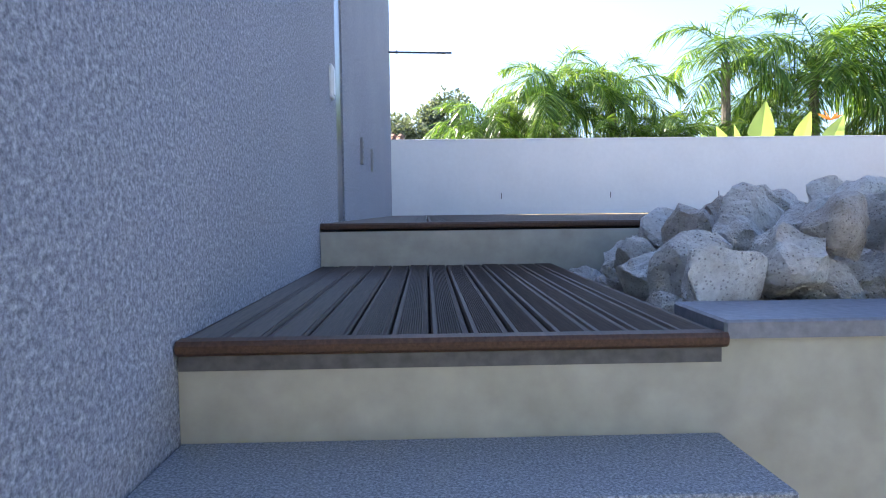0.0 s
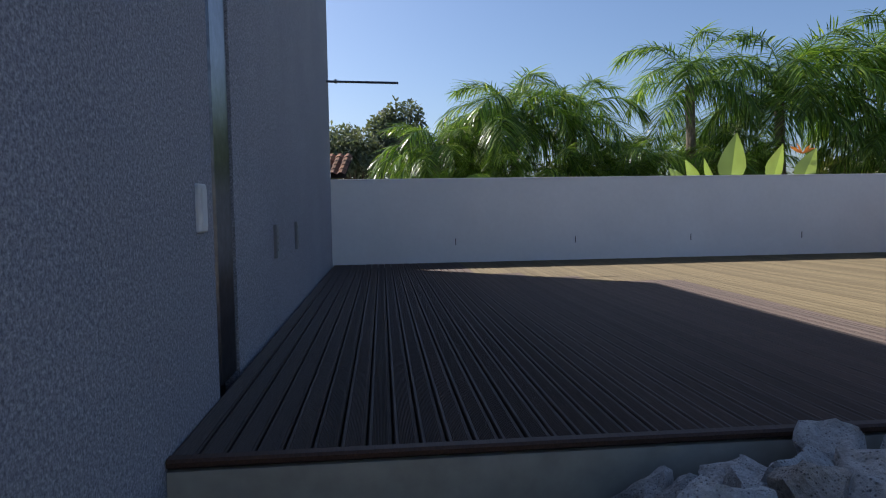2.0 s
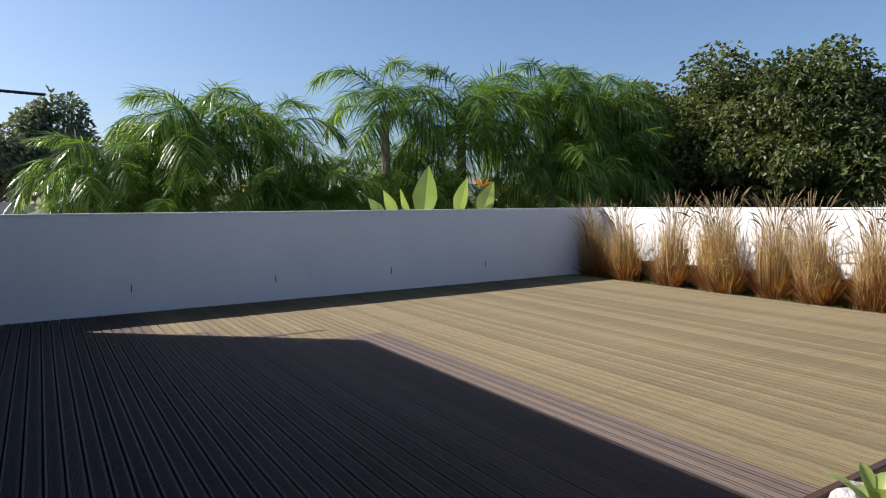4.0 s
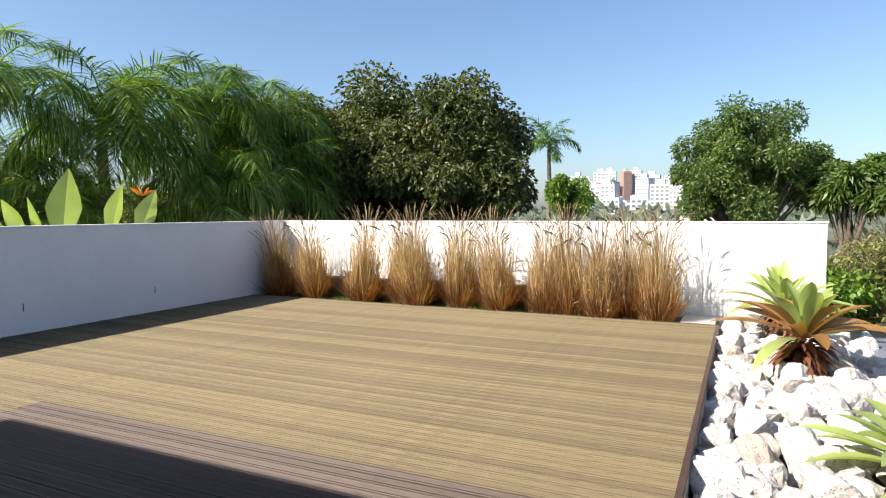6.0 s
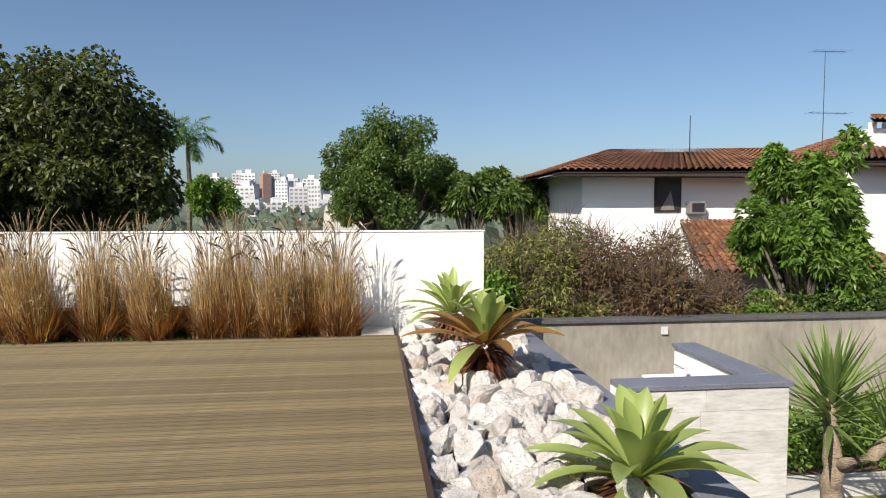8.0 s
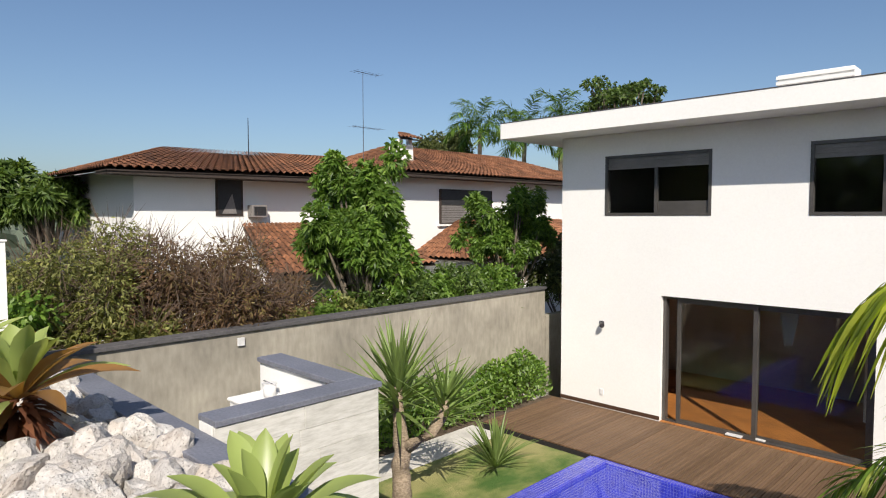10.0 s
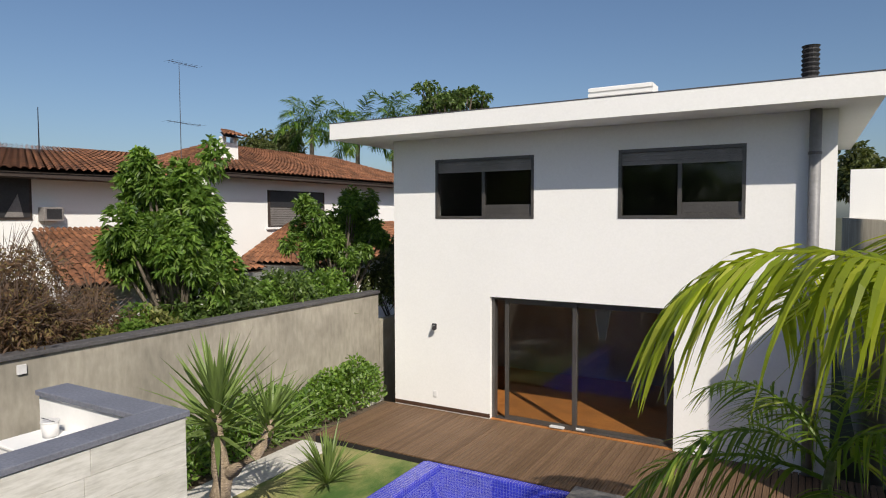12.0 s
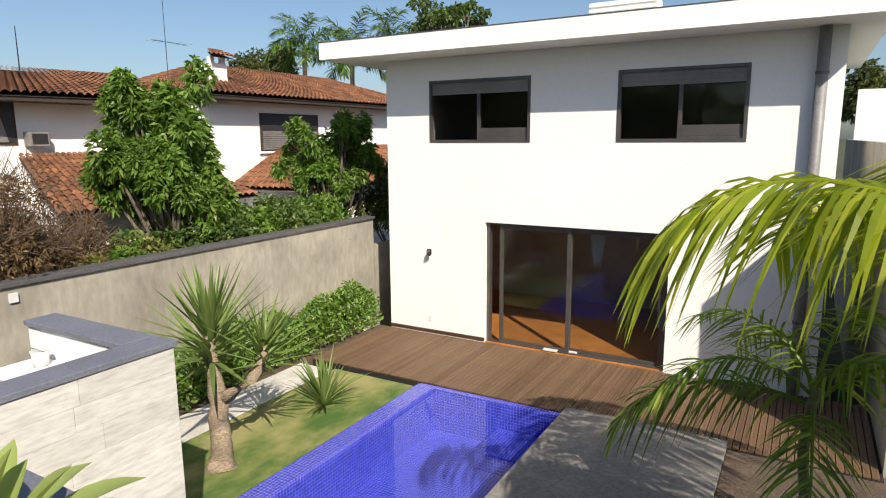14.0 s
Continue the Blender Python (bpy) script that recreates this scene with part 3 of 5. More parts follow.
# pool
pool = structure("pool", "swimming pool lined with cobalt-blue mosaic", "pool")
PX0, PX1, PY0, PY1 = 5.9, 8.25, -9.62, -3.0
block("rim", M_POOL, pool, PX1, PX1 + 0.34, PY0, PY1, -4.2, GARDEN_Z + 0.02, 0.01)
block("bottom", M_POOL, pool, PX0, PX1, PY0, PY1, -4.25, -3.62)
block("end_wall", M_POOL, pool, PX0 - 0.0, PX1 + 0.34, PY0 - 0.14, PY0 - 0.002, -4.2, GARDEN_Z - 0.03)
block("side_wall", M_POOL, pool, PX0 - 0.2, PX0 - 0.002, PY0, PY1, -4.2, GARDEN_Z - 0.03)
block("bench", M_POOL, pool, PX0 + 0.002, PX0 + 1.1, PY0 + 0.002, PY0 + 0.9, -3.62, -3.3)
wat = structure("water", "still clear pool water", "water")
g = Geo()
g.add([(PX0, PY0, -2.845), (PX1, PY0, -2.845), (PX1, PY1, -2.845), (PX0, PY1, -2.845)], [(0, 1, 2, 3)])
wo = part("water_surface", g, M_WATER, wat)
wo.visible_shadow = False
ter = structure("pool_terrace", "grey cement slab beside the pool", "paving")
block("slab", M_SLAB, ter, 3.4, PX0 - 0.01, -9.95, -2.05, -3.6, GARDEN_Z + 0.01, 0.008)
plant_floor = structure("palm_bed", "shaded soil bed under the palms", "soil")
block("soil", M_SOIL, plant_floor, STEP_W + 0.1, 3.39, -9.95, -2.05, -3.6, GARDEN_Z - 0.05)

# ---- garden house ----
HY = -12.38
house = thing("garden_house", "white two-storey garden house with a flat overhanging roof", "house", kind="structure")
HX0, HX1, HB, HT = 2.3, 11.08, -19.0, 3.34
WT = 0.22
W1, W2, DR = (7.6, 9.95, 1.55, 2.86), (3.65, 5.87, 1.55, 2.86), (4.8, 8.6, GARDEN_Z, -0.13)


def facade(y0, y1):
    bottom = GARDEN_Z - 0.6
    block("wall", M_WHITE, house, HX0, DR[0], y0, y1, bottom, 1.0)
    block("wall", M_WHITE, house, DR[1], HX1, y0, y1, bottom, 1.0)
    block("wall", M_WHITE, house, DR[0], DR[1], y0, y1, DR[3], 1.0)
    block("wall", M_WHITE, house, HX0, HX1, y0, y1, 1.0, W1[2])
    block("wall", M_WHITE, house, HX0, HX1, y0, y1, W1[3], HT)
    for a, b in ((HX0, W2[0]), (W2[1], W1[0]), (W1[1], HX1)):
        block("wall", M_WHITE, house, a, b, y0, y1, W1[2], W1[3])


facade(HY - WT, HY)
block("wall", M_WHITE, house, HX0, HX0 + WT, HB, HY - WT, GARDEN_Z - 0.6, HT)
block("wall", M_WHITE, house, HX1 - WT, HX1, HB, HY - WT, GARDEN_Z - 0.6, HT)
block("wall", M_WHITE, house, HX0, HX1, HB - WT, HB, GARDEN_Z - 0.6, HT)
block("roof", M_WHITE, house, 1.75, 12.15, -20.2, -11.38, HT + 0.004, HT + 0.36, 0.006)
block("roof_edge", M_CAP, house, 1.74, 12.16, -20.2, -11.37, HT + 0.362, HT + 0.375)
block("upper_floor", M_ROOM, house, HX0 + WT, HX1 - WT, HB, HY - WT, 0.35, 0.6)
block("ground_floor", M_PARQUET, house, HX0 + WT, HX1 - WT, HB, HY - 0.01, GARDEN_Z - 0.3, GARDEN_Z + 0.006)
block("inner_wall", M_ROOM, house, HX0 + WT, HX1 - WT, HY - 4.6, HY - 4.5, GARDEN_Z, 0.34)
block("inner_wall", M_ROOM, house, HX0 + WT, HX1 - WT, HY - 4.6, HY - 4.5, 0.61, HT)
block("inner_column", M_WHITE, house, 5.2, 5.5, HY - 3.2, HY - 2.9, GARDEN_Z + 0.008, 0.34)
block("sill_strip", M_NOSING, house, DR[1], HX1, HY + 0.001, HY + 0.014, GARDEN_Z + 0.02, GARDEN_Z + 0.1)


def sliding_window(x0, x1, z0, z1):
    w = tagged(new("window"), "bronze sliding window with a rolled shutter box")
    w.parent = house
    f, y = 0.06, HY
    for a, b, c, d in ((x0, x0 + f, z0, z1), (x1 - f, x1, z0, z1), (x0 + f, x1 - f, z0, z0 + f), (x0 + f, x1 - f, z1 - f, z1)):
        block("frame", M_ALU, w, a, b, y - 0.1, y + 0.012, c, d)
    h = 0.3
    for k in range(6):
        z = z1 - f - (k + 1) * (h - f) / 6
        block("shutter_slat", M_SHUTTER, w, x0 + f, x1 - f, y - 0.06, y - 0.03 + 0.012 * (k % 2), z, z + 0.036)
    block("shutter_box", M_ALU, w, x0 + f, x1 - f, y - 0.1, y - 0.061, z1 - h, z1 - f)
    m = (x0 + x1) / 2
    block("mullion", M_ALU, w, m - 0.04, m + 0.03, y - 0.09, y - 0.02, z0 + f, z1 - h)
    block("rail", M_ALU, w, x0 + f, m - 0.04, y - 0.06, y - 0.03, z0 + f, z0 + f + 0.05)
    block("rail", M_ALU, w, x0 + f, m - 0.042, y - 0.05, y - 0.042, z0 + f + 0.052, z0 + f + 0.24)
    p = block("pane", M_GLASS, w, x0 + f, m - 0.04, y - 0.075, y - 0.069, z0 + f + 0.05, z1 - h)
    q = block("pane", M_GLASS, w, m + 0.03, x1 - f, y - 0.085, y - 0.079, z0 + f, z1 - h)
    p.visible_shadow = q.visible_shadow = False


sliding_window(*W1)
sliding_window(*W2)
door = tagged(new("sliding_door"), "wide bronze sliding glass door standing half open")
door.parent = house
yd = HY - 0.12
block("frame", M_ALU, door, DR[1] - 0.07, DR[1], yd - 0.12, yd + 0.02, DR[2] + 0.01, DR[3])
block("frame", M_ALU, door, DR[0], DR[0] + 0.06, yd - 0.12, yd + 0.02, DR[2] + 0.01, DR[3])
block("frame", M_ALU, door, DR[0] + 0.06, DR[1] - 0.07, yd - 0.12, yd + 0.02, DR[3] - 0.06, DR[3])
block("track", M_ALU, door, DR[0] + 0.06, DR[1] - 0.07, yd - 0.12, yd + 0.02, DR[2] + 0.008, DR[2] + 0.03)
for a, b, off in ((6.72, 8.3, 0.0), (4.87, 6.8, -0.06)):
    leaf = new("door_leaf")
    leaf.parent = door
    y = yd + off
    for c0, c1, d0, d1 in ((a, a + 0.08, DR[2] + 0.03, DR[3] - 0.06), (b - 0.08, b, DR[2] + 0.03, DR[3] - 0.06), (a + 0.08, b - 0.08, DR[2] + 0.03, DR[2] + 0.1), (a + 0.08, b - 0.08, DR[3] - 0.13, DR[3] - 0.06)):
        block("stile", M_ALU, leaf, c0, c1, y - 0.05, y, d0, d1)
    pn = block("pane", M_GLASS_DOOR, leaf, a + 0.08, b - 0.08, y - 0.03, y - 0.024, DR[2] + 0.1, DR[3] - 0.13)
    pn.visible_shadow = False
for a in (6.55, 6.95):
    st = thing("floor_plate", "white plate lying at the sliding door", "plate", group="plates at the door")
    block("plate", M_PLASTIC, st, a, a + 0.3, HY - 0.3 + (a - 6.55) * 0.3, HY - 0.14 + (a - 6.55) * 0.3, GARDEN_Z + 0.031, GARDEN_Z + 0.06, 0.006)
cur = thing("curtain", "pale curtain tied up inside the sliding door", "curtain")
g = Geo()
fold = [(6.2 + 0.03 * k, HY - 0.9 + 0.03 * (k % 2)) for k in range(14)]
g.add([(6.4 + (x - 6.4) * sq, y + e, z) for e in (0, 0.006) for z, sq in ((0.3, 1.0), (-0.5, 0.8), (-1.0, 0.35)) for x, y in fold],
      [(e * 42 + q * 14 + k, e * 42 + q * 14 + k + 1, e * 42 + (q + 1) * 14 + k + 1, e * 42 + (q + 1) * 14 + k) for e in (0, 1) for q in range(2) for k in range(13)])
part("cloth", g, M_ROOM, cur, smooth=True)
corner_slab = structure("corner_slab", "pale paving slab at the end of the hedge", "paving")
block("slab", M_PAVING, corner_slab, 11.42, 11.98, -12.36, -11.7, GARDEN_Z + 0.008, GARDEN_Z + 0.06, 0.008)
light = thing("wall_spotlight", "small grey spotlight on the white house wall", "wall light")
g = Geo()
g.box(9.93, 10.05, HY + 0.002, HY + 0.03, -0.93, -0.82, 0.01)
part("base", g, M_STEEL, light)
g = Geo()
g.tube([(9.99, HY + 0.03, -0.87), (9.94, HY + 0.12, -0.89), (9.9, HY + 0.16, -0.9)], [0.03, 0.05, 0.055], 10)
part("head", g, M_STEEL, light)
sock = thing("wall_socket", "small white outdoor socket on the house wall", "socket")
block("plate", M_PLASTIC, sock, 9.93, 10.02, HY + 0.002, HY + 0.02, -2.5, -2.37, 0.005)
pipe = thing("downpipe", "dark round downpipe on the house corner", "downpipe")
g = Geo()
g.tube([(2.62, HY + 0.12, GARDEN_Z + 0.02), (2.62, HY + 0.12, 0.2), (2.62, HY + 0.12, HT)], [0.09, 0.09, 0.09], 12)
part("pipe", g, M_PIPE, pipe, smooth=True)
for z in (-1.5, 0.6, 2.6):
    g = Geo()
    g.tube([(2.62, HY + 0.12, z), (2.62, HY + 0.12, z + 0.05)], [0.1, 0.1], 12)
    part("bracket", g, M_ALU, pipe)
flue = thing("flue", "black ribbed metal flue on the flat roof", "flue")
g = Geo()
pts, rad = [], []
for k in range(13):
    pts += [(2.72, -14, 3.7 + k * 0.085), (2.72, -14, 3.7 + k * 0.085 + 0.05)]
    rad += [0.13, 0.16]
g.tube(pts, rad, 14)
part("ribbed_pipe", g, M_BLACK, flue)
unit = thing("roof_unit", "white louvred unit on the flat roof", "roof unit")
block("body", M_WHITE, unit, 5.6, 6.95, -14.6, -14.02, 3.716, 4.42)
for k in range(6):
    block("louvre", M_WHITE, unit, 5.58, 6.97, -14.018, -13.98, 3.78 + k * 0.11, 3.85 + k * 0.11)

# right-hand boundary beyond the house
rb = structure("wall_side", "white and grey boundary wall behind the garden house", "wall")
block("lower", M_GREYWALL, rb, 1.3, 1.5, -30, -10.0, -4.2, 1.5)
block("upper", M_WHITE, rb, -6.0, 1.5, -25.2, -25.0, -4.2, 3.1)

# ---- foliage builders ----
def broadleaf(name, label, base, height, radius, crown_z, n, leaf, mat, seed, squash=0.9, lump=(0.28, 0.46), slim=0.5, reach=(0.45, 0.78), twigs=0, category="tree", lumps=14, lean=(0, 0), kind="", bare=0.0, sprig=1):
    """A trunk with limbs and a crown of separate leaves gathered in uneven lumps."""
    r = random.Random(seed)
    tree = thing(name, label, category, pose(*base), kind=kind)
    g = Geo()
    top = Vector((lean[0], lean[1], crown_z))
    g.tube([(0, 0, 0), top * 0.35 + Vector((0.06, 0.03, 0)) * height * 0.1, top * 0.7, top], [0.045 * height, 0.035 * height, 0.028 * height, 0.016 * height], 8)
    centres = []
    for k in range(lumps):
        a, e = r.uniform(0, 6.283), r.uniform(-0.55, 1.0)
        d = Vector((math.cos(a) * math.cos(e), math.sin(a) * math.cos(e), math.sin(e) * squash))
        c = top + d * radius * r.uniform(*reach)
        centres.append((c, radius * r.uniform(*lump)))
        mid = top * 0.75 + (c - top) * 0.4
        g.tube([top * r.uniform(0.55, 0.9), mid, c], [0.014 * height, 0.009 * height, 0.003 * height], 5)
    part("trunk", g, M_BARK, tree)
    g = Geo()
    for _ in range(n):
        c, rad = r.choice(centres)
        d = Vector((r.gauss(0, 1), r.gauss(0, 1), r.gauss(0, 1))).normalized()
        if r.random() < bare:
            continue
        p = c + Vector((d.x, d.y, d.z * squash)) * rad * (r.random() ** 0.38)
        w = (d + Vector((r.gauss(0, 0.7), r.gauss(0, 0.7), r.gauss(-0.2, 0.7)))).normalized()
        for _ in range(sprig):
            v = (w + Vector((r.gauss(0, 0.8), r.gauss(0, 0.8), r.gauss(0, 0.6)))).normalized() if sprig > 1 else w
            s = v.cross(Vector((r.gauss(0, 1), r.gauss(0, 1), r.gauss(0, 1)))).normalized()
            g.blade(p, v, s, leaf * r.uniform(0.7, 1.3), leaf * slim * r.uniform(0.8, 1.2), 0.15 if sprig == 1 else 0.3, 2, peak=0.5)
    part("crown", g, mat, tree)
    if twigs:
        g = Geo()
        for _ in range(twigs):
            c, rad = r.choice(centres)
            d = Vector((r.gauss(0, 1), r.gauss(0, 1), r.gauss(0.5, 1))).normalized()
            g.blade(c + d * rad * r.uniform(0.2, 0.8), d, d.orthogonal(), r.uniform(0.3, 0.6), 0.011, r.uniform(-0.1, 0.2), 2)
        tagged(part("twig_mass", g, M_TWIG, tree), kind="stuff")
    return tree


def frond_geo(g, length, leaflets, leaf_len, r, start=70.0, bend=120.0, width=0.03, hang=0.6, ruffle=45.0, sweep=0.6, stout=1.0):
    """A palm frond in the x-z plane that rises at start degrees and arches over by bend degrees, with two rows of hanging leaflets."""
    steps = 16
    axis, p = [], Vector((0, 0, 0))
    for k in range(steps + 1):
        axis.append(p.copy())
        e = radians(start - bend * (k / steps) ** 1.15)
        p += Vector((math.cos(e), 0, math.sin(e))) * (length / steps)
    def at(s):
        k = min(steps - 1, int(s * steps))
        return axis[k].lerp(axis[k + 1], s * steps - k), (axis[k + 1] - axis[k]).normalized()
    g.tube(axis[::2], [stout * (0.018 * (1 - 0.85 * k / 8) + 0.003) for k in range(9)], 5, cap=False)
    for k in range(leaflets):
        s = min(0.999, 0.12 + 0.88 * (k + r.uniform(0, 0.7)) / leaflets)
        p, d = at(s)
        up = d.cross(Vector((0, -1, 0))).normalized()
        ll = leaf_len * (0.35 + 0.75 * math.sin(math.pi * min(1, 0.12 + s * 0.78))) * r.uniform(0.85, 1.1)
        for sg in (-1, 1):
            a = radians(r.uniform(-ruffle, ruffle))
            w = (d * (sweep + 0.7 * s * s) + Vector((0, sg * math.cos(a), 0)) + up * math.sin(a)).normalized()
            side = w.cross(Vector((r.uniform(-0.3, 0.3), r.uniform(-0.3, 0.3), 1))).normalized()
            side = (side + up * r.uniform(-0.7, 0.7)).normalized()
            side = (side - w * side.dot(w)).normalized()
            g.blade(p, w, side, ll, width, hang * (1 - 0.55 * s * s) * r.uniform(0.7, 1.3), 4, peak=0.3)


def frond_mesh(name, mat, seed, **kw):
    g = Geo()
    frond_geo(g, r=random.Random(seed), **kw)
    return g.mesh(name, mat)


def palm(label, base, trunk_h, fronds, meshes, seed, trunk_r=0.13, scale=1.0, mat=M_BARK, group="palms behind the white wall", name="palm_tree", azimuths=None):
    """meshes run from the upright young frond to the drooping old one."""
    r = random.Random(seed)
    p = thing(name, label, "palm", pose(*base), group)
    g = Geo()
    n = 14
    g.tube([(0.04 * math.sin(k * 0.7), 0.03 * math.cos(k), trunk_h * k / n) for k in range(n + 1)], [trunk_r * (1.15 - 0.35 * k / n) * (1.06 if k % 2 else 0.95) for k in range(n + 1)], 9)
    part("trunk", g, mat, p)
    for k in range(fronds):
        a = azimuths[k] if azimuths else k * 137.5 + r.uniform(-14, 14)
        s = scale * r.uniform(0.84, 1.1)
        m = pose(0, 0, trunk_h - 0.25 * scale * k / fronds, 0, 0, a) @ pose(0, 0, 0, r.uniform(-14, 14), r.uniform(-8, 8), 0) @ Matrix.Diagonal((s, s, s, 1))
        shared("frond", meshes[min(len(meshes) - 1, int(k / fronds * len(meshes)))], p, m)
    return p


FAR_FRONDS = [frond_mesh("frond", M_PALM, k, length=2.7, leaflets=64, leaf_len=0.76, start=st, bend=bd, width=0.036, hang=h, ruffle=42) for k, (st, bd, h) in
              enumerate(((80, 112, 0.45), (70, 130, 0.6), (58, 136, 0.65), (42, 128, 0.7), (22, 104, 0.7), (0, 78, 0.7)))]
for k, (x, y, top, sc, nf) in enumerate(((2.0, 12.0, 1.85, 0.62, 24), (3.75, 12.0, 2.6, 0.8, 26), (5.2, 12.3, 2.75, 0.75, 12), (6.7, 12.6, 1.6, 0.66, 20), (7.9, 12.0, 3.6, 0.78, 13),
                                         (10.1, 12.0, 3.3, 0.92, 22), (13.0, 12.0, 3.9, 0.92, 22), (11.9, 10.6, 2.0, 0.72, 20), (9.2, 13.2, 2.1, 0.8, 16), (4.6, 11.2, 1.2, 0.6, 16), (15.2, 12.2, 3.9, 0.92, 22), (14.0, 10.8, 2.2, 0.8, 18), (2.9, 11.0, 1.2, 0.55, 16), (8.6, 11.2, 1.4, 0.6, 16), (6.0, 11.2, 1.25, 0.6, 16))):
    palm("tall green queen palm with feathery arching fronds" if top > 2.4 else "bushy green palm with arching feathery fronds", (x, y, -4.2), top + 4.2, int(nf * 1.15), FAR_FRONDS, 40 + k, scale=sc)

# large-leaved plants at the white wall
ban = thing("strelitzia", "giant strelitzia with broad pale-backed leaves behind the wall", "plant", pose(7.6, 8.9, -4.0))
for k, (dx, dz, ln, wd, az, tl) in enumerate(((-0.5, 1.05, 1.15, 0.5, -20, 4), (-0.72, 1.05, 0.75, 0.36, 40, -24), (0.3, 1.1, 0.9, 0.4, 10, 12), (0.85, 1.1, 0.85, 0.4, -10, 20), (-1.25, 1.1, 0.62, 0.3, 20, -44), (-1.0, 1.1, 0.7, 0.32, 20, -32))):
    g = Geo()
    a = radians(tl)
    g.tube([(dx * 0.3, 0, 0), (dx * 0.7, 0, 3), (dx, 0, dz + 4.0)], [0.05, 0.04, 0.025], 6)
    part("stem", g, M_STEM, ban)
    g = Geo()
    g.blade((dx, 0, dz + 4.0), (math.sin(a), -0.08, math.cos(a)), (math.cos(a) * math.cos(radians(az)), math.sin(radians(az)), -math.sin(a)), ln, wd, 0.06, 7, fold=0.25, peak=0.4)
    part("leaf", g, M_BANANA, ban)
g = Geo()
for k in range(5):
    g.blade((0.85, -0.1, 5.75), (math.cos(k), 0.2 * math.sin(k * 2), 0.5), (0, 0, 1), 0.28, 0.07, 0.1, 2)
part("flower", g, M_ORANGE, ban)

broadleaf("ficus_tree", "huge dark-leaved ficus tree with a broad rounded crown", (19.5, 12.6, -4.2), 9, 4.6, 6.5, 34000, 0.14, M_TREE_DARK, 3, lumps=60, squash=0.95, lump=(0.15, 0.28), reach=(0.45, 0.86), sprig=3)
broadleaf("ficus_tree", "dark dense tree with a broad rounded crown", (19.0, 8.6, -4.2), 7, 3.6, 6.9, 27000, 0.14, M_TREE_DARK, 5, lumps=52, lump=(0.16, 0.3), reach=(0.45, 0.84), sprig=3)
broadleaf("shade_tree", "dark spreading tree behind the palms", (18.6, 14.3, -4.2), 8, 3.6, 7.2, 14000, 0.16, M_TREE_DARK, 6, lumps=30, lump=(0.18, 0.34), sprig=2)
broadleaf("round_tree", "dense round-crowned green tree", (26.0, -0.45, -4.2), 8, 2.75, 6.9, 32000, 0.14, M_TREE_MID, 7, lumps=70, squash=1.05, lump=(0.13, 0.24), reach=(0.45, 0.9), sprig=2, slim=0.35)
for x, y, z, rad, sd in ((25.0, -3.3, 6.35, 1.4, 8), (24.5, -5.0, 6.25, 1.5, 9)):
    broadleaf("round_tree", "small dark tree with drooping leaf tufts", (x, y, -4.2), 6, rad, z, 1500, 0.3, M_TREE_MID, sd, lumps=26, lump=(0.16, 0.28), sprig=6, slim=0.3)
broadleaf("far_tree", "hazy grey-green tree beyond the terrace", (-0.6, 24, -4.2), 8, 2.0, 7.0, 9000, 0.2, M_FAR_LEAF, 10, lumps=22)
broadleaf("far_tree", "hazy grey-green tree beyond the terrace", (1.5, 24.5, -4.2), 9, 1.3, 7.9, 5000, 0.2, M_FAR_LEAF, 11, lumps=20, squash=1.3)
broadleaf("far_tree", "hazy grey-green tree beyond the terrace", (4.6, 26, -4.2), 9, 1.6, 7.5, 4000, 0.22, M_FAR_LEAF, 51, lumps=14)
broadleaf("far_tree", "light green tree beside the city view", (42, 10.2, -4.2), 6, 1.5, 6.6, 5000, 0.25, M_TREE_LIGHT, 52, lumps=16, squash=1.1)
broadleaf("garden_tree", "leafy bright green tree behind the grey wall", (13.5, -8.3, -4.2), 5, 1.22, 5.35, 6500, 0.15, M_TREE_LIGHT, 12, squash=1.6, lumps=64, lump=(0.12, 0.26), reach=(0.3, 1.05), sprig=5, slim=0.36)
broadleaf("garden_tree", "open leafy green tree behind the grey wall", (13.6, -13.5, -4.2), 5, 1.3, 5.2, 4200, 0.14, M_TREE_LIGHT, 13, squash=1.15, lumps=50, lump=(0.12, 0.24), reach=(0.3, 1.05), sprig=5, slim=0.36)
for y, z, rad, sd in ((-10.3, 3.9, 1.0, 14), (-11.6, 3.8, 0.9, 15)):
    broadleaf("shrub", "leafy green shrub behind the grey wall", (13.35, y, -4.2), 3, rad, z, 1300, 0.12, M_TREE_LIGHT, sd, category="shrub", sprig=4, lumps=26, lump=(0.18, 0.34), slim=0.4)
# Two shrubs added to make the gap beside the house read dark.
broadleaf("shrub", "added dark shrub filling the gap between the wall and the house", (12.75, -15.0, -4.2), 3, 1.15, 3.9, 2500, 0.14, M_TREE_DARK, 24, category="shrub", sprig=2, lumps=20)
broadleaf("shrub", "added dark shrub filling the gap between the wall and the house", (13.6, -17.2, -4.2), 3, 1.3, 4.3, 2500, 0.14, M_TREE_DARK, 25, category="shrub", sprig=2, lumps=20)
broadleaf("tall_tree", "airy dark tree behind the flat-roofed house", (18.0, -28, -4.2), 10, 2.0, 11.5, 1700, 0.17, M_TREE_MID, 16, squash=0.6, sprig=3, lumps=26, lump=(0.14, 0.28), reach=(0.4, 1.0))
broadleaf("tall_tree", "hazy green tree behind the tiled roof", (31.5, -29.5, -4.2), 9, 2.4, 10.0, 3000, 0.22, M_TREE_DARK, 26, squash=0.7, sprig=3, lumps=24, lump=(0.16, 0.32))
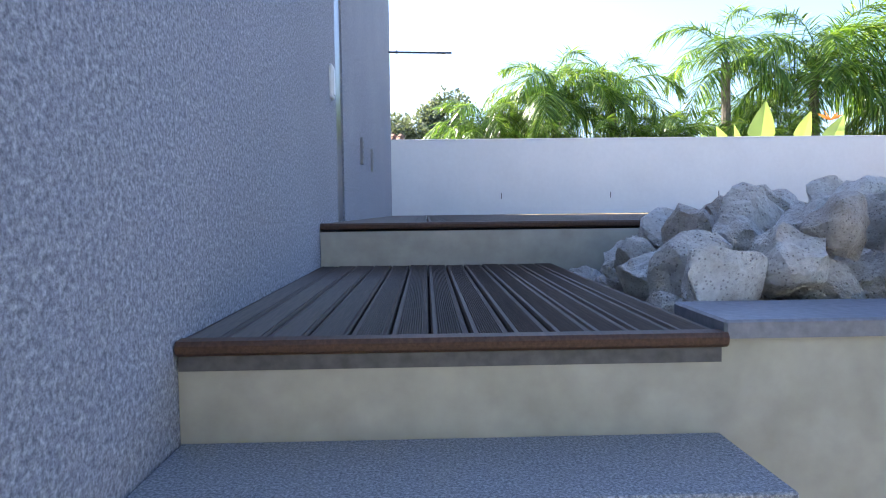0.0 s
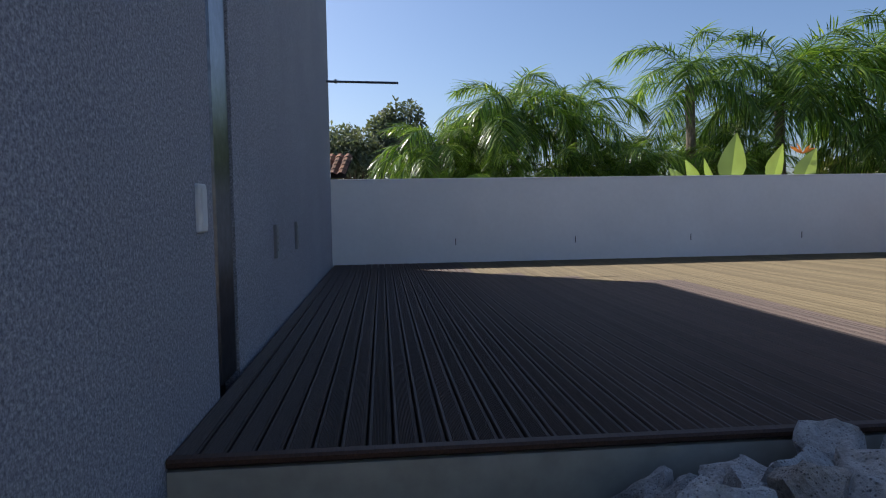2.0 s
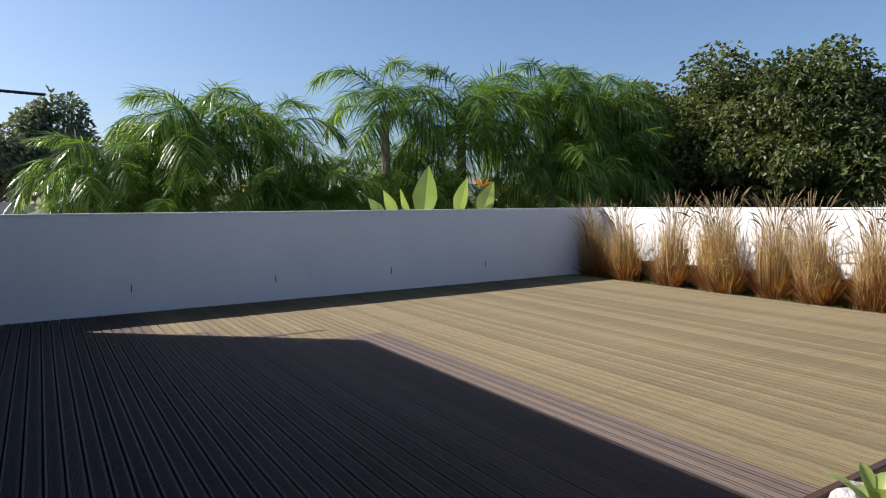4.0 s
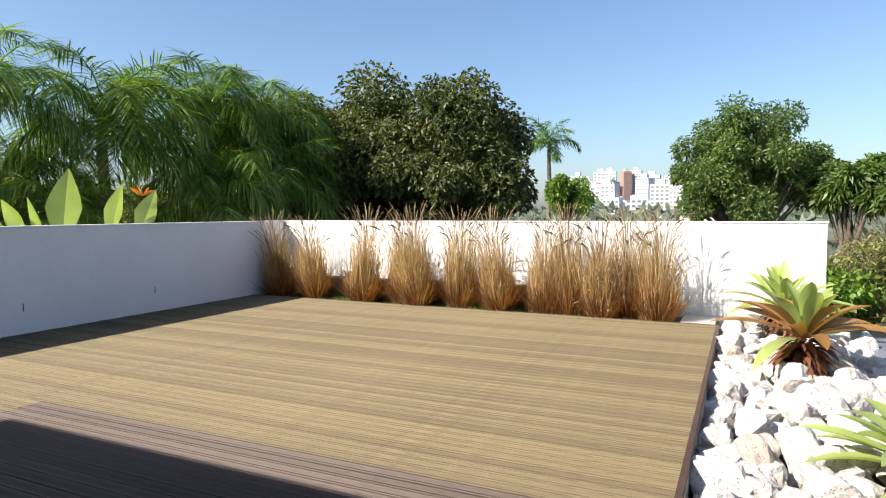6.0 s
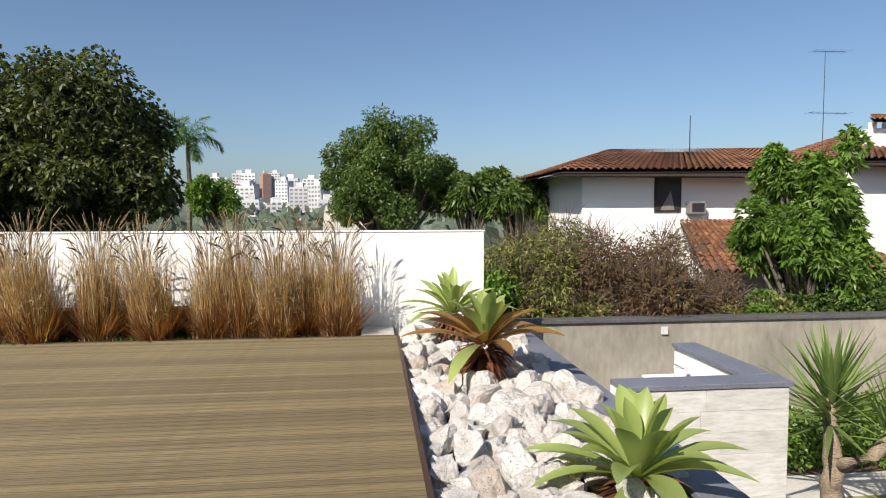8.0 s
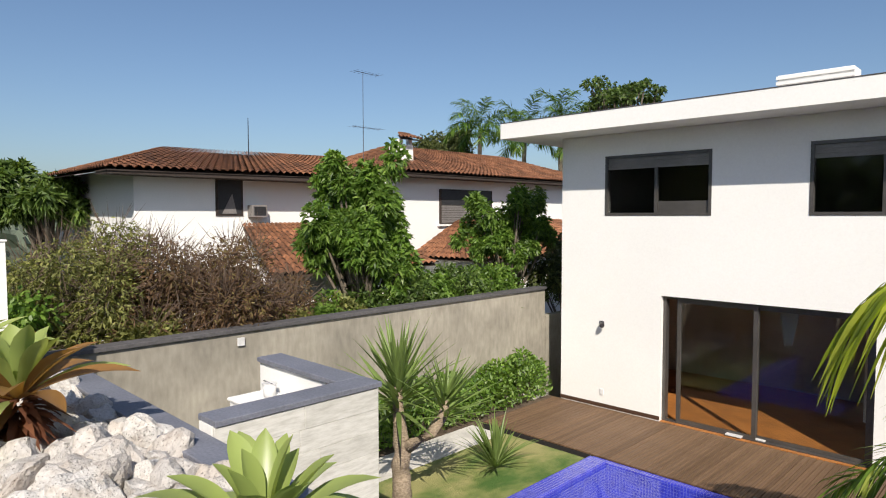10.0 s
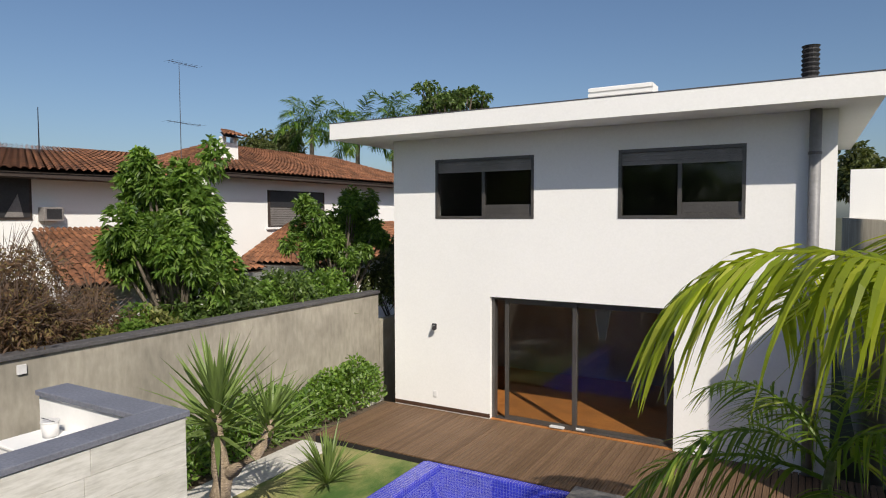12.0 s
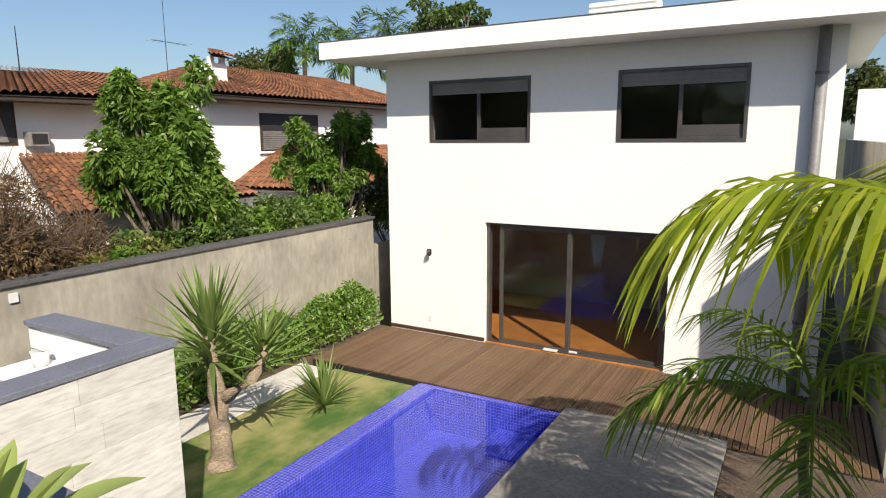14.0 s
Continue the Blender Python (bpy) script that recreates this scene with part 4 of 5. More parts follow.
broadleaf("tall_tree", "dark tree behind the far white wall", (0.0, -33, -4.2), 8, 2.2, 7.6, 3000, 0.2, M_TREE_DARK, 27, squash=0.8, sprig=3, lumps=24, lump=(0.18, 0.34))
broadleaf("dry_bush", "dry brown bush with fine bare twigs", (13.9, -4.7, -4.2), 2.5, 1.7, 4.15, 12000, 0.085, M_DRY_LEAF, 17, category="bush", lumps=60, slim=0.32, twigs=4200, reach=(0.2, 0.92), lump=(0.22, 0.4), sprig=2)
broadleaf("dry_bush", "dry brown bush with fine bare twigs", (13.9, -6.3, -4.2), 2.5, 1.25, 3.7, 8000, 0.085, M_DRY_LEAF, 18, category="bush", lumps=46, slim=0.32, twigs=2800, reach=(0.2, 0.92), lump=(0.22, 0.4), sprig=2)
broadleaf("olive_bush", "olive-green airy bush behind the terrace", (14.2, -2.8, -4.2), 2.5, 1.6, 4.2, 12000, 0.085, M_OLIVE_LEAF, 19, category="bush", lumps=54, slim=0.34, twigs=2400, reach=(0.2, 0.92), lump=(0.22, 0.4), sprig=2)
for k, x in enumerate((2.6, 6.2, 9.8, 13.2)):
    broadleaf("shrub", "dark evergreen shrub between the palms", (x, 13.8, -4.2), 3, 1.8, 5.1, 7000, 0.16, M_TREE_DARK, 30 + k, category="shrub", lumps=26, lump=(0.2, 0.36))

for k, (x, y, z, rad, mat) in enumerate(((13.3, -8.5, 3.7, 0.95, M_TREE_MID), (13.2, -7.6, 3.6, 0.7, M_OLIVE_LEAF), (12.95, -7.2, 3.75, 0.55, M_TREE_LIGHT), (12.9, -6.3, 3.65, 0.45, M_OLIVE_LEAF), (12.9, -9.3, 3.9, 0.7, M_TREE_MID), (12.95, -10.8, 4.0, 0.8, M_TREE_MID), (13.0, -12.3, 3.9, 0.8, M_TREE_LIGHT), (13.3, -1.6, 4.1, 0.8, M_TREE_LIGHT), (13.1, -3.6, 3.7, 0.6, M_OLIVE_LEAF))):
    broadleaf("shrub", "leafy shrub showing over the grey wall", (x, y, -4.2), 2, rad, z, 3000, 0.11, mat, 60 + k, category="shrub", lumps=18)

# ---- neighbouring house ----
def tile_roof(parent, corners, rows=0.3, pitch=0.22):
    """Barrel tiles on a sloping four-sided plane: two eave corners, then two ridge corners."""
    a, b, c, d = [Vector(p) for p in corners]
    n = (b - a).cross(d - a).normalized()
    if n.z < 0:
        n = -n
    cols = max(2, int(max((b - a).length, (c - d).length) / pitch))
    rws = max(2, int((d - a).length / rows))
    g = Geo()
    g.add([a - n * 0.06, b - n * 0.06, c - n * 0.06, d - n * 0.06], [(0, 1, 2, 3)])
    part("roof_deck", g, M_EAVE, parent)
    g = Geo()
    for i in range(cols):
        for j in range(rws):
            s0, s1, t0, t1 = i / cols, (i + 1) / cols, j / rws, (j + 1.12) / rws
            q = []
            for tt, lift in ((t0, 0.03), (min(t1, 1), 0.0)):
                l, r_ = a.lerp(d, tt), b.lerp(c, tt)
                p, e = l.lerp(r_, s0), l.lerp(r_, s1)
                q += [p + n * lift, p.lerp(e, 0.28) + n * (0.065 + lift), p.lerp(e, 0.6) + n * (0.065 + lift), e + n * lift]
            g.add(q, [(0, 1, 5, 4), (1, 2, 6, 5), (2, 3, 7, 6)])
    part("tiles", g, M_TILE_ROOF, parent)


nb = thing("neighbour_house", "white neighbouring house with terracotta tile roofs", "house")
block("wall", M_WHITE, nb, 20.0, 27, -13.2, -5.9, -4.2, 2.85)
block("wall", M_WHITE, nb, 19.2, 27, -26.0, -13.21, -4.2, 3.05)
tile_roof(nb, [(19.1, -4.95, 2.72), (19.1, -13.6, 2.82), (22.6, -13.6, 3.75), (22.6, -7.8, 3.65)])
tile_roof(nb, [(26.0, -4.95, 2.72), (19.1, -4.95, 2.72), (22.6, -7.8, 3.65), (23.0, -7.8, 3.65)])
tile_roof(nb, [(18.4, -13.6, 3.05), (18.4, -27, 3.05), (22.6, -24, 4.4), (22.6, -17.0, 4.4)])
tile_roof(nb, [(26.0, -13.6, 3.05), (18.4, -13.6, 3.05), (22.6, -17.0, 4.4), (23.0, -17.0, 4.4)])
block("eave", M_EAVE, nb, 19.15, 20.0, -13.6, -5.0, 2.6, 2.7)
block("eave", M_EAVE, nb, 18.45, 19.2, -26.9, -13.65, 2.9, 3.0)
tile_roof(nb, [(16.2, -7.7, 0.1), (16.2, -13.4, 0.1), (19.9, -12.6, 1.3), (19.9, -8.9, 1.3)])
tile_roof(nb, [(16.0, -15.2, 0.1), (16.0, -27, 0.1), (19.1, -24, 1.35), (19.1, -17.5, 1.35)])
tile_roof(nb, [(19.1, -14.8, 0.1), (16.0, -15.2, 0.1), (19.1, -17.5, 1.35), (19.15, -17.4, 1.35)])
block("lower_wall", M_WHITE, nb, 16.9, 20.0, -13.0, -8.1, -4.2, 0.05)
block("lower_wall", M_WHITE, nb, 16.7, 19.2, -26, -15.6, -4.2, 0.05)
w = tagged(new("window"), "dark upstairs window with a pale curtain")
w.parent = nb
block("frame", M_EAVE, w, 19.97, 20.02, -8.97, -8.13, 1.55, 2.68)
# Black sheet on the solid wall stands for the unlit room.
block("opening", M_BLACK, w, 19.955, 19.969, -8.9, -8.2, 1.62, 2.62)
g = Geo()
g.add([(19.94, -8.3, 1.62), (19.94, -8.75, 1.62), (19.94, -8.62, 2.2), (19.952, -8.3, 1.62), (19.952, -8.75, 1.62), (19.952, -8.62, 2.2)], [(0, 1, 2), (3, 5, 4), (0, 3, 4, 1), (1, 4, 5, 2), (2, 5, 3, 0)])
part("curtain", g, M_SHUTTER, w)
w = tagged(new("window"), "wide dark shuttered window")
w.parent = nb
block("frame", M_EAVE, w, 19.17, 19.22, -19.4, -16.4, 1.25, 2.55)
# Another black sheet gives the darkness of the room inside.
block("opening", M_BLACK, w, 19.155, 19.169, -19.3, -16.5, 1.95, 2.5)
for k in range(10):
    block("louvre", M_SHUTTER, w, 19.14, 19.169, -19.3, -16.5, 1.3 + k * 0.065, 1.35 + k * 0.065)
block("sill", M_WHITE, w, 19.1, 19.2, -19.5, -16.3, 1.17, 1.24)
ac = thing("air_conditioner", "white box air conditioner on the neighbouring wall", "air conditioner")
block("case", M_SHUTTER, ac, 19.7, 20.0, -9.62, -9.12, 1.52, 1.88, 0.015)
block("grille", M_BLACK, ac, 19.69, 19.699, -9.56, -9.18, 1.57, 1.83)
chim = tagged(new("chimney"), "white chimney with a small tiled hood")
chim.parent = nb
block("shaft", M_WHITE, chim, 19.9, 20.5, -15.75, -15.1, 3.3, 4.15)
block("pillar", M_WHITE, chim, 19.92, 20.1, -15.72, -15.58, 4.15, 4.35)
block("pillar", M_WHITE, chim, 19.92, 20.1, -15.26, -15.12, 4.15, 4.35)
tile_roof(chim, [(19.6, -14.9, 4.34), (19.6, -15.95, 4.34), (20.2, -15.6, 4.58), (20.2, -15.25, 4.58)], 0.2, 0.16)
ant = thing("tv_antenna", "thin metal television antenna mast on the roof", "antenna")
g = Geo()
g.tube([(20.5, -13.9, 3.0), (20.5, -13.9, 6.6)], [0.014, 0.009], 6)
part("mast", g, M_STEEL, ant)
for z, ln in ((6.55, 0.55), (4.65, 0.65)):
    g = Geo()
    g.tube([(20.3, -13.9 - ln, z), (20.3, -13.9 + ln, z)], [0.008, 0.008], 5)
    part("boom", g, M_STEEL, ant)
    for k in range(7):
        g = Geo()
        yy = -13.9 - ln + 2 * ln * k / 6
        g.tube([(20.05, yy, z), (20.55, yy, z)], [0.004, 0.004], 4)
        part("element", g, M_STEEL, ant)
g = Geo()
g.tube([(21.5, -10.0, 3.4), (21.5, -10.0, 4.7)], [0.02, 0.012], 5)
part("rod", g, M_STEEL, tagged(thing("lightning_rod", "thin metal rod on the tiled roof", "rod")))

# palms behind the neighbouring house
BACK_FRONDS = [frond_mesh("frond", M_PALM, 20 + k, length=2.6, leaflets=46, leaf_len=0.75, start=st, bend=bd, width=0.06, hang=0.5, ruffle=40) for k, (st, bd) in enumerate(((80, 70), (62, 100), (38, 100), (5, 75)))]
for k, (x, y, h, sc) in enumerate(((27.6, -28.3, 10.9, 1.0), (25.6, -30.0, 10.6, 0.95), (24.0, -31.4, 11.3, 0.95), (21.5, -30.5, 9.6, 0.9), (44.5, 12.1, 10.4, 0.9))):
    palm("tall slender palm behind the neighbouring house", (x, y, -4.2), h, 15, BACK_FRONDS, 70 + k, trunk_r=0.16, scale=sc, group="palms behind the houses")

# little tiled house beyond the north wall
lh = thing("small_house", "pale yellow house gable with a terracotta roof", "house")
block("wall", M_PAVING, lh, -3.0, 0.4, 15, 18, -4.2, 1.5)
tile_roof(lh, [(-3.0, 14.7, 1.75), (-0.2, 14.7, 1.75), (-0.05, 16.2, 2.4), (-3.0, 16.2, 2.4)])

# ---- distant city ----
r = random.Random(5)
for k in range(82):
    d = r.uniform(450, 900)
    ang = radians(r.uniform(3.4, 14.0)) if k < 56 else radians(r.choice((r.uniform(-10.5, -6.5), r.uniform(-18.5, -13), r.uniform(-18.5, -13))))
    w, dp, h = r.uniform(9, 16), r.uniform(9, 17), r.choice((r.uniform(12, 24), r.uniform(18, 32), r.uniform(28, 44))) * d / 600
    tw = thing("tower_block", "pale distant apartment tower with window bands" if k % 11 else "brick-red distant apartment tower", "tower", pose(d * math.cos(ang), d * math.sin(ang), -4.2, 0, 0, r.uniform(-30, 30)), "city skyline")
    block("tower_body", M_CITY if k % 11 else M_CITY_RED, tw, -w / 2, w / 2, -dp / 2, dp / 2, 0, h)
    block("roof_house", M_CITY, tw, -w / 5, w / 5, -dp / 5, dp / 5, h, h + 4)
    g = Geo()
    for f in range(int(h / 3.2)):
        z = 2.0 + f * 3.2
        for c in range(4):
            x0 = -dp / 2 + dp * (c + 0.2) / 4
            g.box(-w / 2 - 0.15, -w / 2 - 0.02, x0, x0 + dp * 0.15, z, z + 1.5)
    tagged(part("window_grid", g, M_CITY_WIN, tw), kind="stuff")
woods = Geo()
for k in range(9000):
    d = 60 * (1 + 6 * r.random() ** 2)
    ang = radians(r.uniform(-40, 115))
    s = r.uniform(1.2, 2.6) * (0.6 + d / 160)
    base = Vector((d * math.cos(ang), d * math.sin(ang), -4.2 + r.uniform(0, 1) * (3.2 + d * 0.012)))
    wv = Vector((r.gauss(0, 1), r.gauss(0, 1), r.gauss(0, 1))).normalized()
    woods.blade(base, wv, wv.orthogonal(), s, s * 0.7, 0.1, 2, peak=0.5)
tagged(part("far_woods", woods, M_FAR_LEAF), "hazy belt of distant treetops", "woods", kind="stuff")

hall = thing("vaulted_hall", "pale vaulted roof of a hall below the skyline", "hall")
g = Geo()
g.tube([(62, -1, -3.6), (62, 4.6, -3.6)], [5.9, 5.9], 40)
part("roof", g, M_CONCRETE, hall, smooth=True)

# ---- courtyard plants ----
def sword_rosette(parent, centre, n, length, width, seed, mat, spread=(-25, 85), droop=(0.0, 0.35), lean=Vector((0, 0, 0))):
    r = random.Random(seed)
    c = Vector(centre)
    for k in range(n):
        a, e = k * 2.39996 + r.uniform(-0.2, 0.2), radians(r.uniform(*spread))
        d = Vector((math.cos(a) * math.cos(e), math.sin(a) * math.cos(e), math.sin(e))) + lean
        g = Geo()
        s = Vector((-math.sin(a), math.cos(a), 0))
        g.blade(c, d, s, length * r.uniform(0.75, 1.1), width, r.uniform(*droop), 4, fold=0.4, peak=0.25)
        part("leaf", g, mat, parent)


yuc = thing("yucca_tree", "forked yucca tree with spiky sword-leaf crowns on the lawn", "yucca", pose(9.4, -5.8, GARDEN_Z))
g = Geo()
pts = [(0.03 * math.sin(k * 1.3), 0.02 * math.cos(k * 1.7), -0.05 + 0.11 * k) for k in range(11)] + [(0.05, -0.02, 1.25), (0.1, -0.03, 1.5), (0.12, -0.04, 1.85)]
g.tube(pts, [0.25, 0.17, 0.145, 0.15, 0.135, 0.142, 0.13, 0.138, 0.126, 0.132, 0.125, 0.1, 0.085, 0.06], 12)
part("trunk", g, M_YUCCA_BARK, yuc, smooth=True)
g = Geo()
g.tube([(0.02, 0, 0.92), (-0.18, -0.08, 1.06), (-0.42, -0.21, 1.26), (-0.56, -0.3, 1.5), (-0.6, -0.33, 1.72)], [0.105, 0.09, 0.085, 0.075, 0.05], 10)
part("branch", g, M_YUCCA_BARK, yuc, smooth=True)
for k in range(5):
    sword_rosette(yuc, (0.1, -0.03, 1.5 + 0.1 * k), 16, 1.32 - 0.06 * k, 0.08, 3 + k, M_YUCCA, (-8 + 16 * k, 34 + 13 * k), (0.0, 0.12))
for k in range(4):
    sword_rosette(yuc, (-0.58, -0.31, 1.47 + 0.08 * k), 13, 1.0 - 0.05 * k, 0.06, 13 + k, M_YUCCA, (4 + 16 * k, 40 + 14 * k), (0.0, 0.12), lean=Vector((-0.3, -0.15, 0)))
tuft = thing("flax_plant", "clump of stiff dark green sword leaves on the lawn", "plant", pose(9.45, -8.0, GARDEN_Z))
sword_rosette(tuft, (0, 0, 0.02), 70, 1.1, 0.055, 5, M_YUCCA, (28, 85), (0.05, 0.3))

for x, y, ln, sd in ((12.75, -11.9, 1.0, 61), (12.8, -13.9, 0.9, 62), (12.7, -8.9, 0.6, 63)):
    fl = thing("flax_plant", "grey-green sword-leaf plant behind the boundary wall", "plant", pose(x, y, -0.85), "sword-leaf plants behind the wall")
    g = Geo()
    g.tube([(0, 0, -3.35), (0.02, 0, -1.5), (0, 0, 0.05)], [0.08, 0.06, 0.05], 8)
    part("stem", g, M_YUCCA_BARK, fl)
    sword_rosette(fl, (0, 0, 0.02), 34, ln, 0.06, sd, M_YUCCA, (10, 85), (0.1, 0.5))

hedge = thing("hedge", "clipped leafy green hedge along the grey wall", "hedge")
g, tw = Geo(), Geo()
r = random.Random(8)
for k in range(60):
    y = r.uniform(-12.3, -6.2)
    tw.tube([(11.7, y, GARDEN_Z), (11.65 + r.uniform(-0.2, 0.2), y, GARDEN_Z + 0.4), (11.65 + r.uniform(-0.3, 0.3), y + r.uniform(-0.2, 0.2), GARDEN_Z + 0.75)], [0.02, 0.015, 0.006], 5)
for k in range(9000):
    y = r.uniform(-12.3, -5.6)
    h = 0.95 + 0.12 * math.sin(y * 2.1) + 0.1 * math.sin(y * 5.3)
    a = r.uniform(0, math.pi)
    rad = r.random() ** 0.3
    p = Vector((11.62 - 0.36 * rad * math.cos(a), y, GARDEN_Z + 0.1 + h * rad * math.sin(a)))
    w_ = Vector((r.gauss(0, 1) - math.cos(a), r.gauss(0, 1), r.gauss(0.3, 1))).normalized()
    g.blade(p, w_, w_.orthogonal(), r.uniform(0.07, 0.13), 0.05, 0.1, 2, peak=0.5)
tagged(part("twig_mass", tw, M_BARK, hedge), kind="stuff")
tagged(part("leaf_mass", g, M_TREE_LIGHT, hedge), kind="stuff")

# near palms beside the steps
NEAR_FRONDS = [frond_mesh("frond", M_PALM_NEAR, 31 + k, length=2.85, leaflets=54, leaf_len=0.84, start=st, bend=bd, width=0.056, hang=0.95, ruffle=12, sweep=0.45, stout=1.1) for k, (st, bd) in enumerate(((57, 124), (64, 118), (44, 104)))]
palm("bright green palm with long drooping fronds in the courtyard", (1.6, -5.1, -3.0), 3.74, 6, NEAR_FRONDS, 90, trunk_r=0.06, scale=1.0, mat=M_STEM, group="palms in the courtyard",
     azimuths=[6, 160, -80, 205, 250, 300])
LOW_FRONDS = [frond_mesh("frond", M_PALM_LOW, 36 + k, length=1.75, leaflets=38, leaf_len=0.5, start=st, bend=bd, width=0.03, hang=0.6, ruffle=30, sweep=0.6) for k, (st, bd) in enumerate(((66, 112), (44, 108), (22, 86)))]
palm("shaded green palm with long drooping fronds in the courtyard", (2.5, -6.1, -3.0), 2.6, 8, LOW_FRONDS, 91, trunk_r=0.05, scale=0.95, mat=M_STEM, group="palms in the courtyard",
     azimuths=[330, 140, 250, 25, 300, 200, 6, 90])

# ---- terrace plants ----
def bromeliad(x, y, z, n, length, width, seed, mats, label):
    b = thing("bromeliad", label, "bromeliad", pose(x, y, z), "bromeliads in the rocks")
    r = random.Random(seed)
    for k in range(n):
        u = k / n
        a = k * 2.39996 + r.uniform(-0.25, 0.25)
        e = radians(14 + 64 * u + r.uniform(-8, 8))
        d = Vector((math.cos(a) * math.cos(e), math.sin(a) * math.cos(e), math.sin(e)))
        g = Geo()
        ln = length * r.uniform(0.82, 1.1) * (1.0 - 0.28 * u)
        g.blade(d * 0.05 + Vector((0, 0, 0.16)), d, (-math.sin(a), math.cos(a), r.uniform(-0.15, 0.15)), ln, width * r.uniform(0.85, 1.12), r.uniform(0.2, 0.42) * (1.1 - 0.6 * u), 9, fold=0.45, peak=0.55, curl=-0.05, blunt=2.8)
        part("leaf", g, mats[0] if u > mats[2] or r.random() < 0.15 else mats[1], b, smooth=True)
    g = Geo()
    for k in range(150):
        a, e = r.uniform(0, 6.28), r.uniform(-0.5, 0.55)
        d = Vector((math.cos(a) * math.cos(e), math.sin(a) * math.cos(e), math.sin(e)))
        g.blade(d * 0.05 + Vector((0, 0, r.uniform(-0.06, 0.16))), d, (-math.sin(a), math.cos(a), 0), length * r.uniform(0.15, 0.4), 0.07 * length, 0.5, 4)
    part("withered_base", g, M_DEBRIS, b)


bromeliad(8.1, -0.85, 0.02, 26, 0.95, 0.17, 1, (M_BROM, M_BROM_RED, 0.68), "green and russet bromeliad rosette among white rocks")
bromeliad(9.95, -0.75, 0.05, 28, 0.85, 0.13, 2, (M_BROM, M_BROM, 0.0), "light green bromeliad rosette among white rocks")
bromeliad(5.35, -1.3, -0.24, 30, 0.8, 0.145, 3, (M_BROM, M_BROM, 0.0), "large light green bromeliad rosette among white rocks")

bromeliad(3.7, -0.38, -0.04, 14, 0.24, 0.065, 4, (M_BROM, M_BROM, 0.0), "small green bromeliad at the deck edge")


def fountain_grass(x, y, seed, h):
    r = random.Random(seed)
    t = thing("fountain_grass", "dry straw-coloured fountain grass clump with seed plumes", "grass", pose(x, y, -0.06), "grasses along the white wall")
    t.matrix_basis = pose(x, y, -0.06, r.uniform(-7, 7), r.uniform(-7, 7), 0)
    def way(lo, hi):
        a, e = r.uniform(0, 6.28), radians(r.uniform(lo, hi))
        return a, Vector((math.cos(a) * math.cos(e), math.sin(a) * math.cos(e), math.sin(e)))

    g = Geo()
    for k in range(620):
        a, d = way(40, 87)
        rad = 0.2 * math.sqrt(r.random())
        g.blade((rad * math.cos(a), rad * math.sin(a), 0), d, (-math.sin(a), math.cos(a), 0.1), h * r.uniform(0.22, 0.66), 0.011, r.uniform(0.0, 0.35), 4, peak=0.2)
    part("base_leaves", g, M_RUSSET, t, "russet base leaves")
    g = Geo()
    for k in range(420):
        a, d = way(72, 89.5)
        rad = 0.24 * math.sqrt(r.random())
        b = r.uniform(0, 6.28)
        root = Vector((rad * math.cos(b), rad * math.sin(b), 0))
        ln = h * r.uniform(0.4, 1.08)
        g.blade(root, d, (-math.sin(a), math.cos(a), 0.1), ln, 0.008, r.uniform(-0.03, 0.05), 4, peak=0.2)
        for _ in range(3):
            b, v = way(-10, 80)
            g.blade(root + d * ln * r.uniform(0.2, 0.85), (d * 0.35 + v).normalized(), (-math.sin(b), math.cos(b), 0.1), r.uniform(0.08, 0.24), 0.01, r.uniform(0.0, 0.6), 3, peak=0.25)
    part("stalks", g, M_STRAW, t)
    for name, count, mat, bow, thick in (("pale_plumes", 70, M_PLUME, 0.1, 0.006), ("dark_plumes", 6, M_DARK_PLUME, 0.9, 0.012)):
        g = Geo()
        for k in range(count):
            a, d = way(74, 89)
            ln = h * r.uniform(0.78, 1.2)
            p1 = d * ln
            p2 = p1 + Vector((d.x * 0.5 + bow * 0.1 * math.cos(a), d.y * 0.5 + bow * 0.1 * math.sin(a), 0.14 - 0.06 * bow)) * r.uniform(0.8, 1.3)
            g.tube([(0, 0, 0), p1 * 0.6, p1], [0.003, 0.003, 0.002], 3, cap=False)
            g.tube([p1, p1.lerp(p2, 0.5) + Vector((0, 0, 0.03 * bow)), p2], [0.003, thick, 0.002], 5, cap=False)
        part(name, g, mat, t)


for k, y in enumerate((7.2, 6.5, 5.45, 4.75, 4.4, 3.75, 3.0, 2.35, 2.0, 1.5, 1.15, 0.75)):
    fountain_grass(10.02 + 0.1 * math.sin(k * 2.7), y, 200 + k, U(1.12, 1.35))
ledge_ob = structure("bed_ledge", "low brown timber ledge behind the grasses", "ledge")
block("plank", M_DECK_DRY, ledge_ob, 10.3, EAST_X - 0.002, 2.6, 6.9, -0.05, 0.3, 0.01)
g = Geo()
r = random.Random(12)
for k in range(3500):
    a = r.uniform(0, 6.28)
    g.blade((r.uniform(9.74, 10.5), r.uniform(0.5, 7.5), -0.06), (math.cos(a) * 0.7, math.sin(a) * 0.7, 0.7), (-math.sin(a), math.cos(a), 0), r.uniform(0.08, 0.2), 0.012, 0.3, 2)
tagged(part("bed_grass", g, M_GRASS), "low green and yellow grass in the planting bed", "grass", kind="stuff")
pav = structure("stepping_slabs", "pale cement slabs at the end of the grass bed", "paving")
for k in range(2):
    block("slab", M_PAVING, pav, DECK_X + 0.01 + k * 0.41, DECK_X + 0.41 + k * 0.41, 0.02, 0.45, -0.07, -0.01 - 0.008 * k, 0.006)
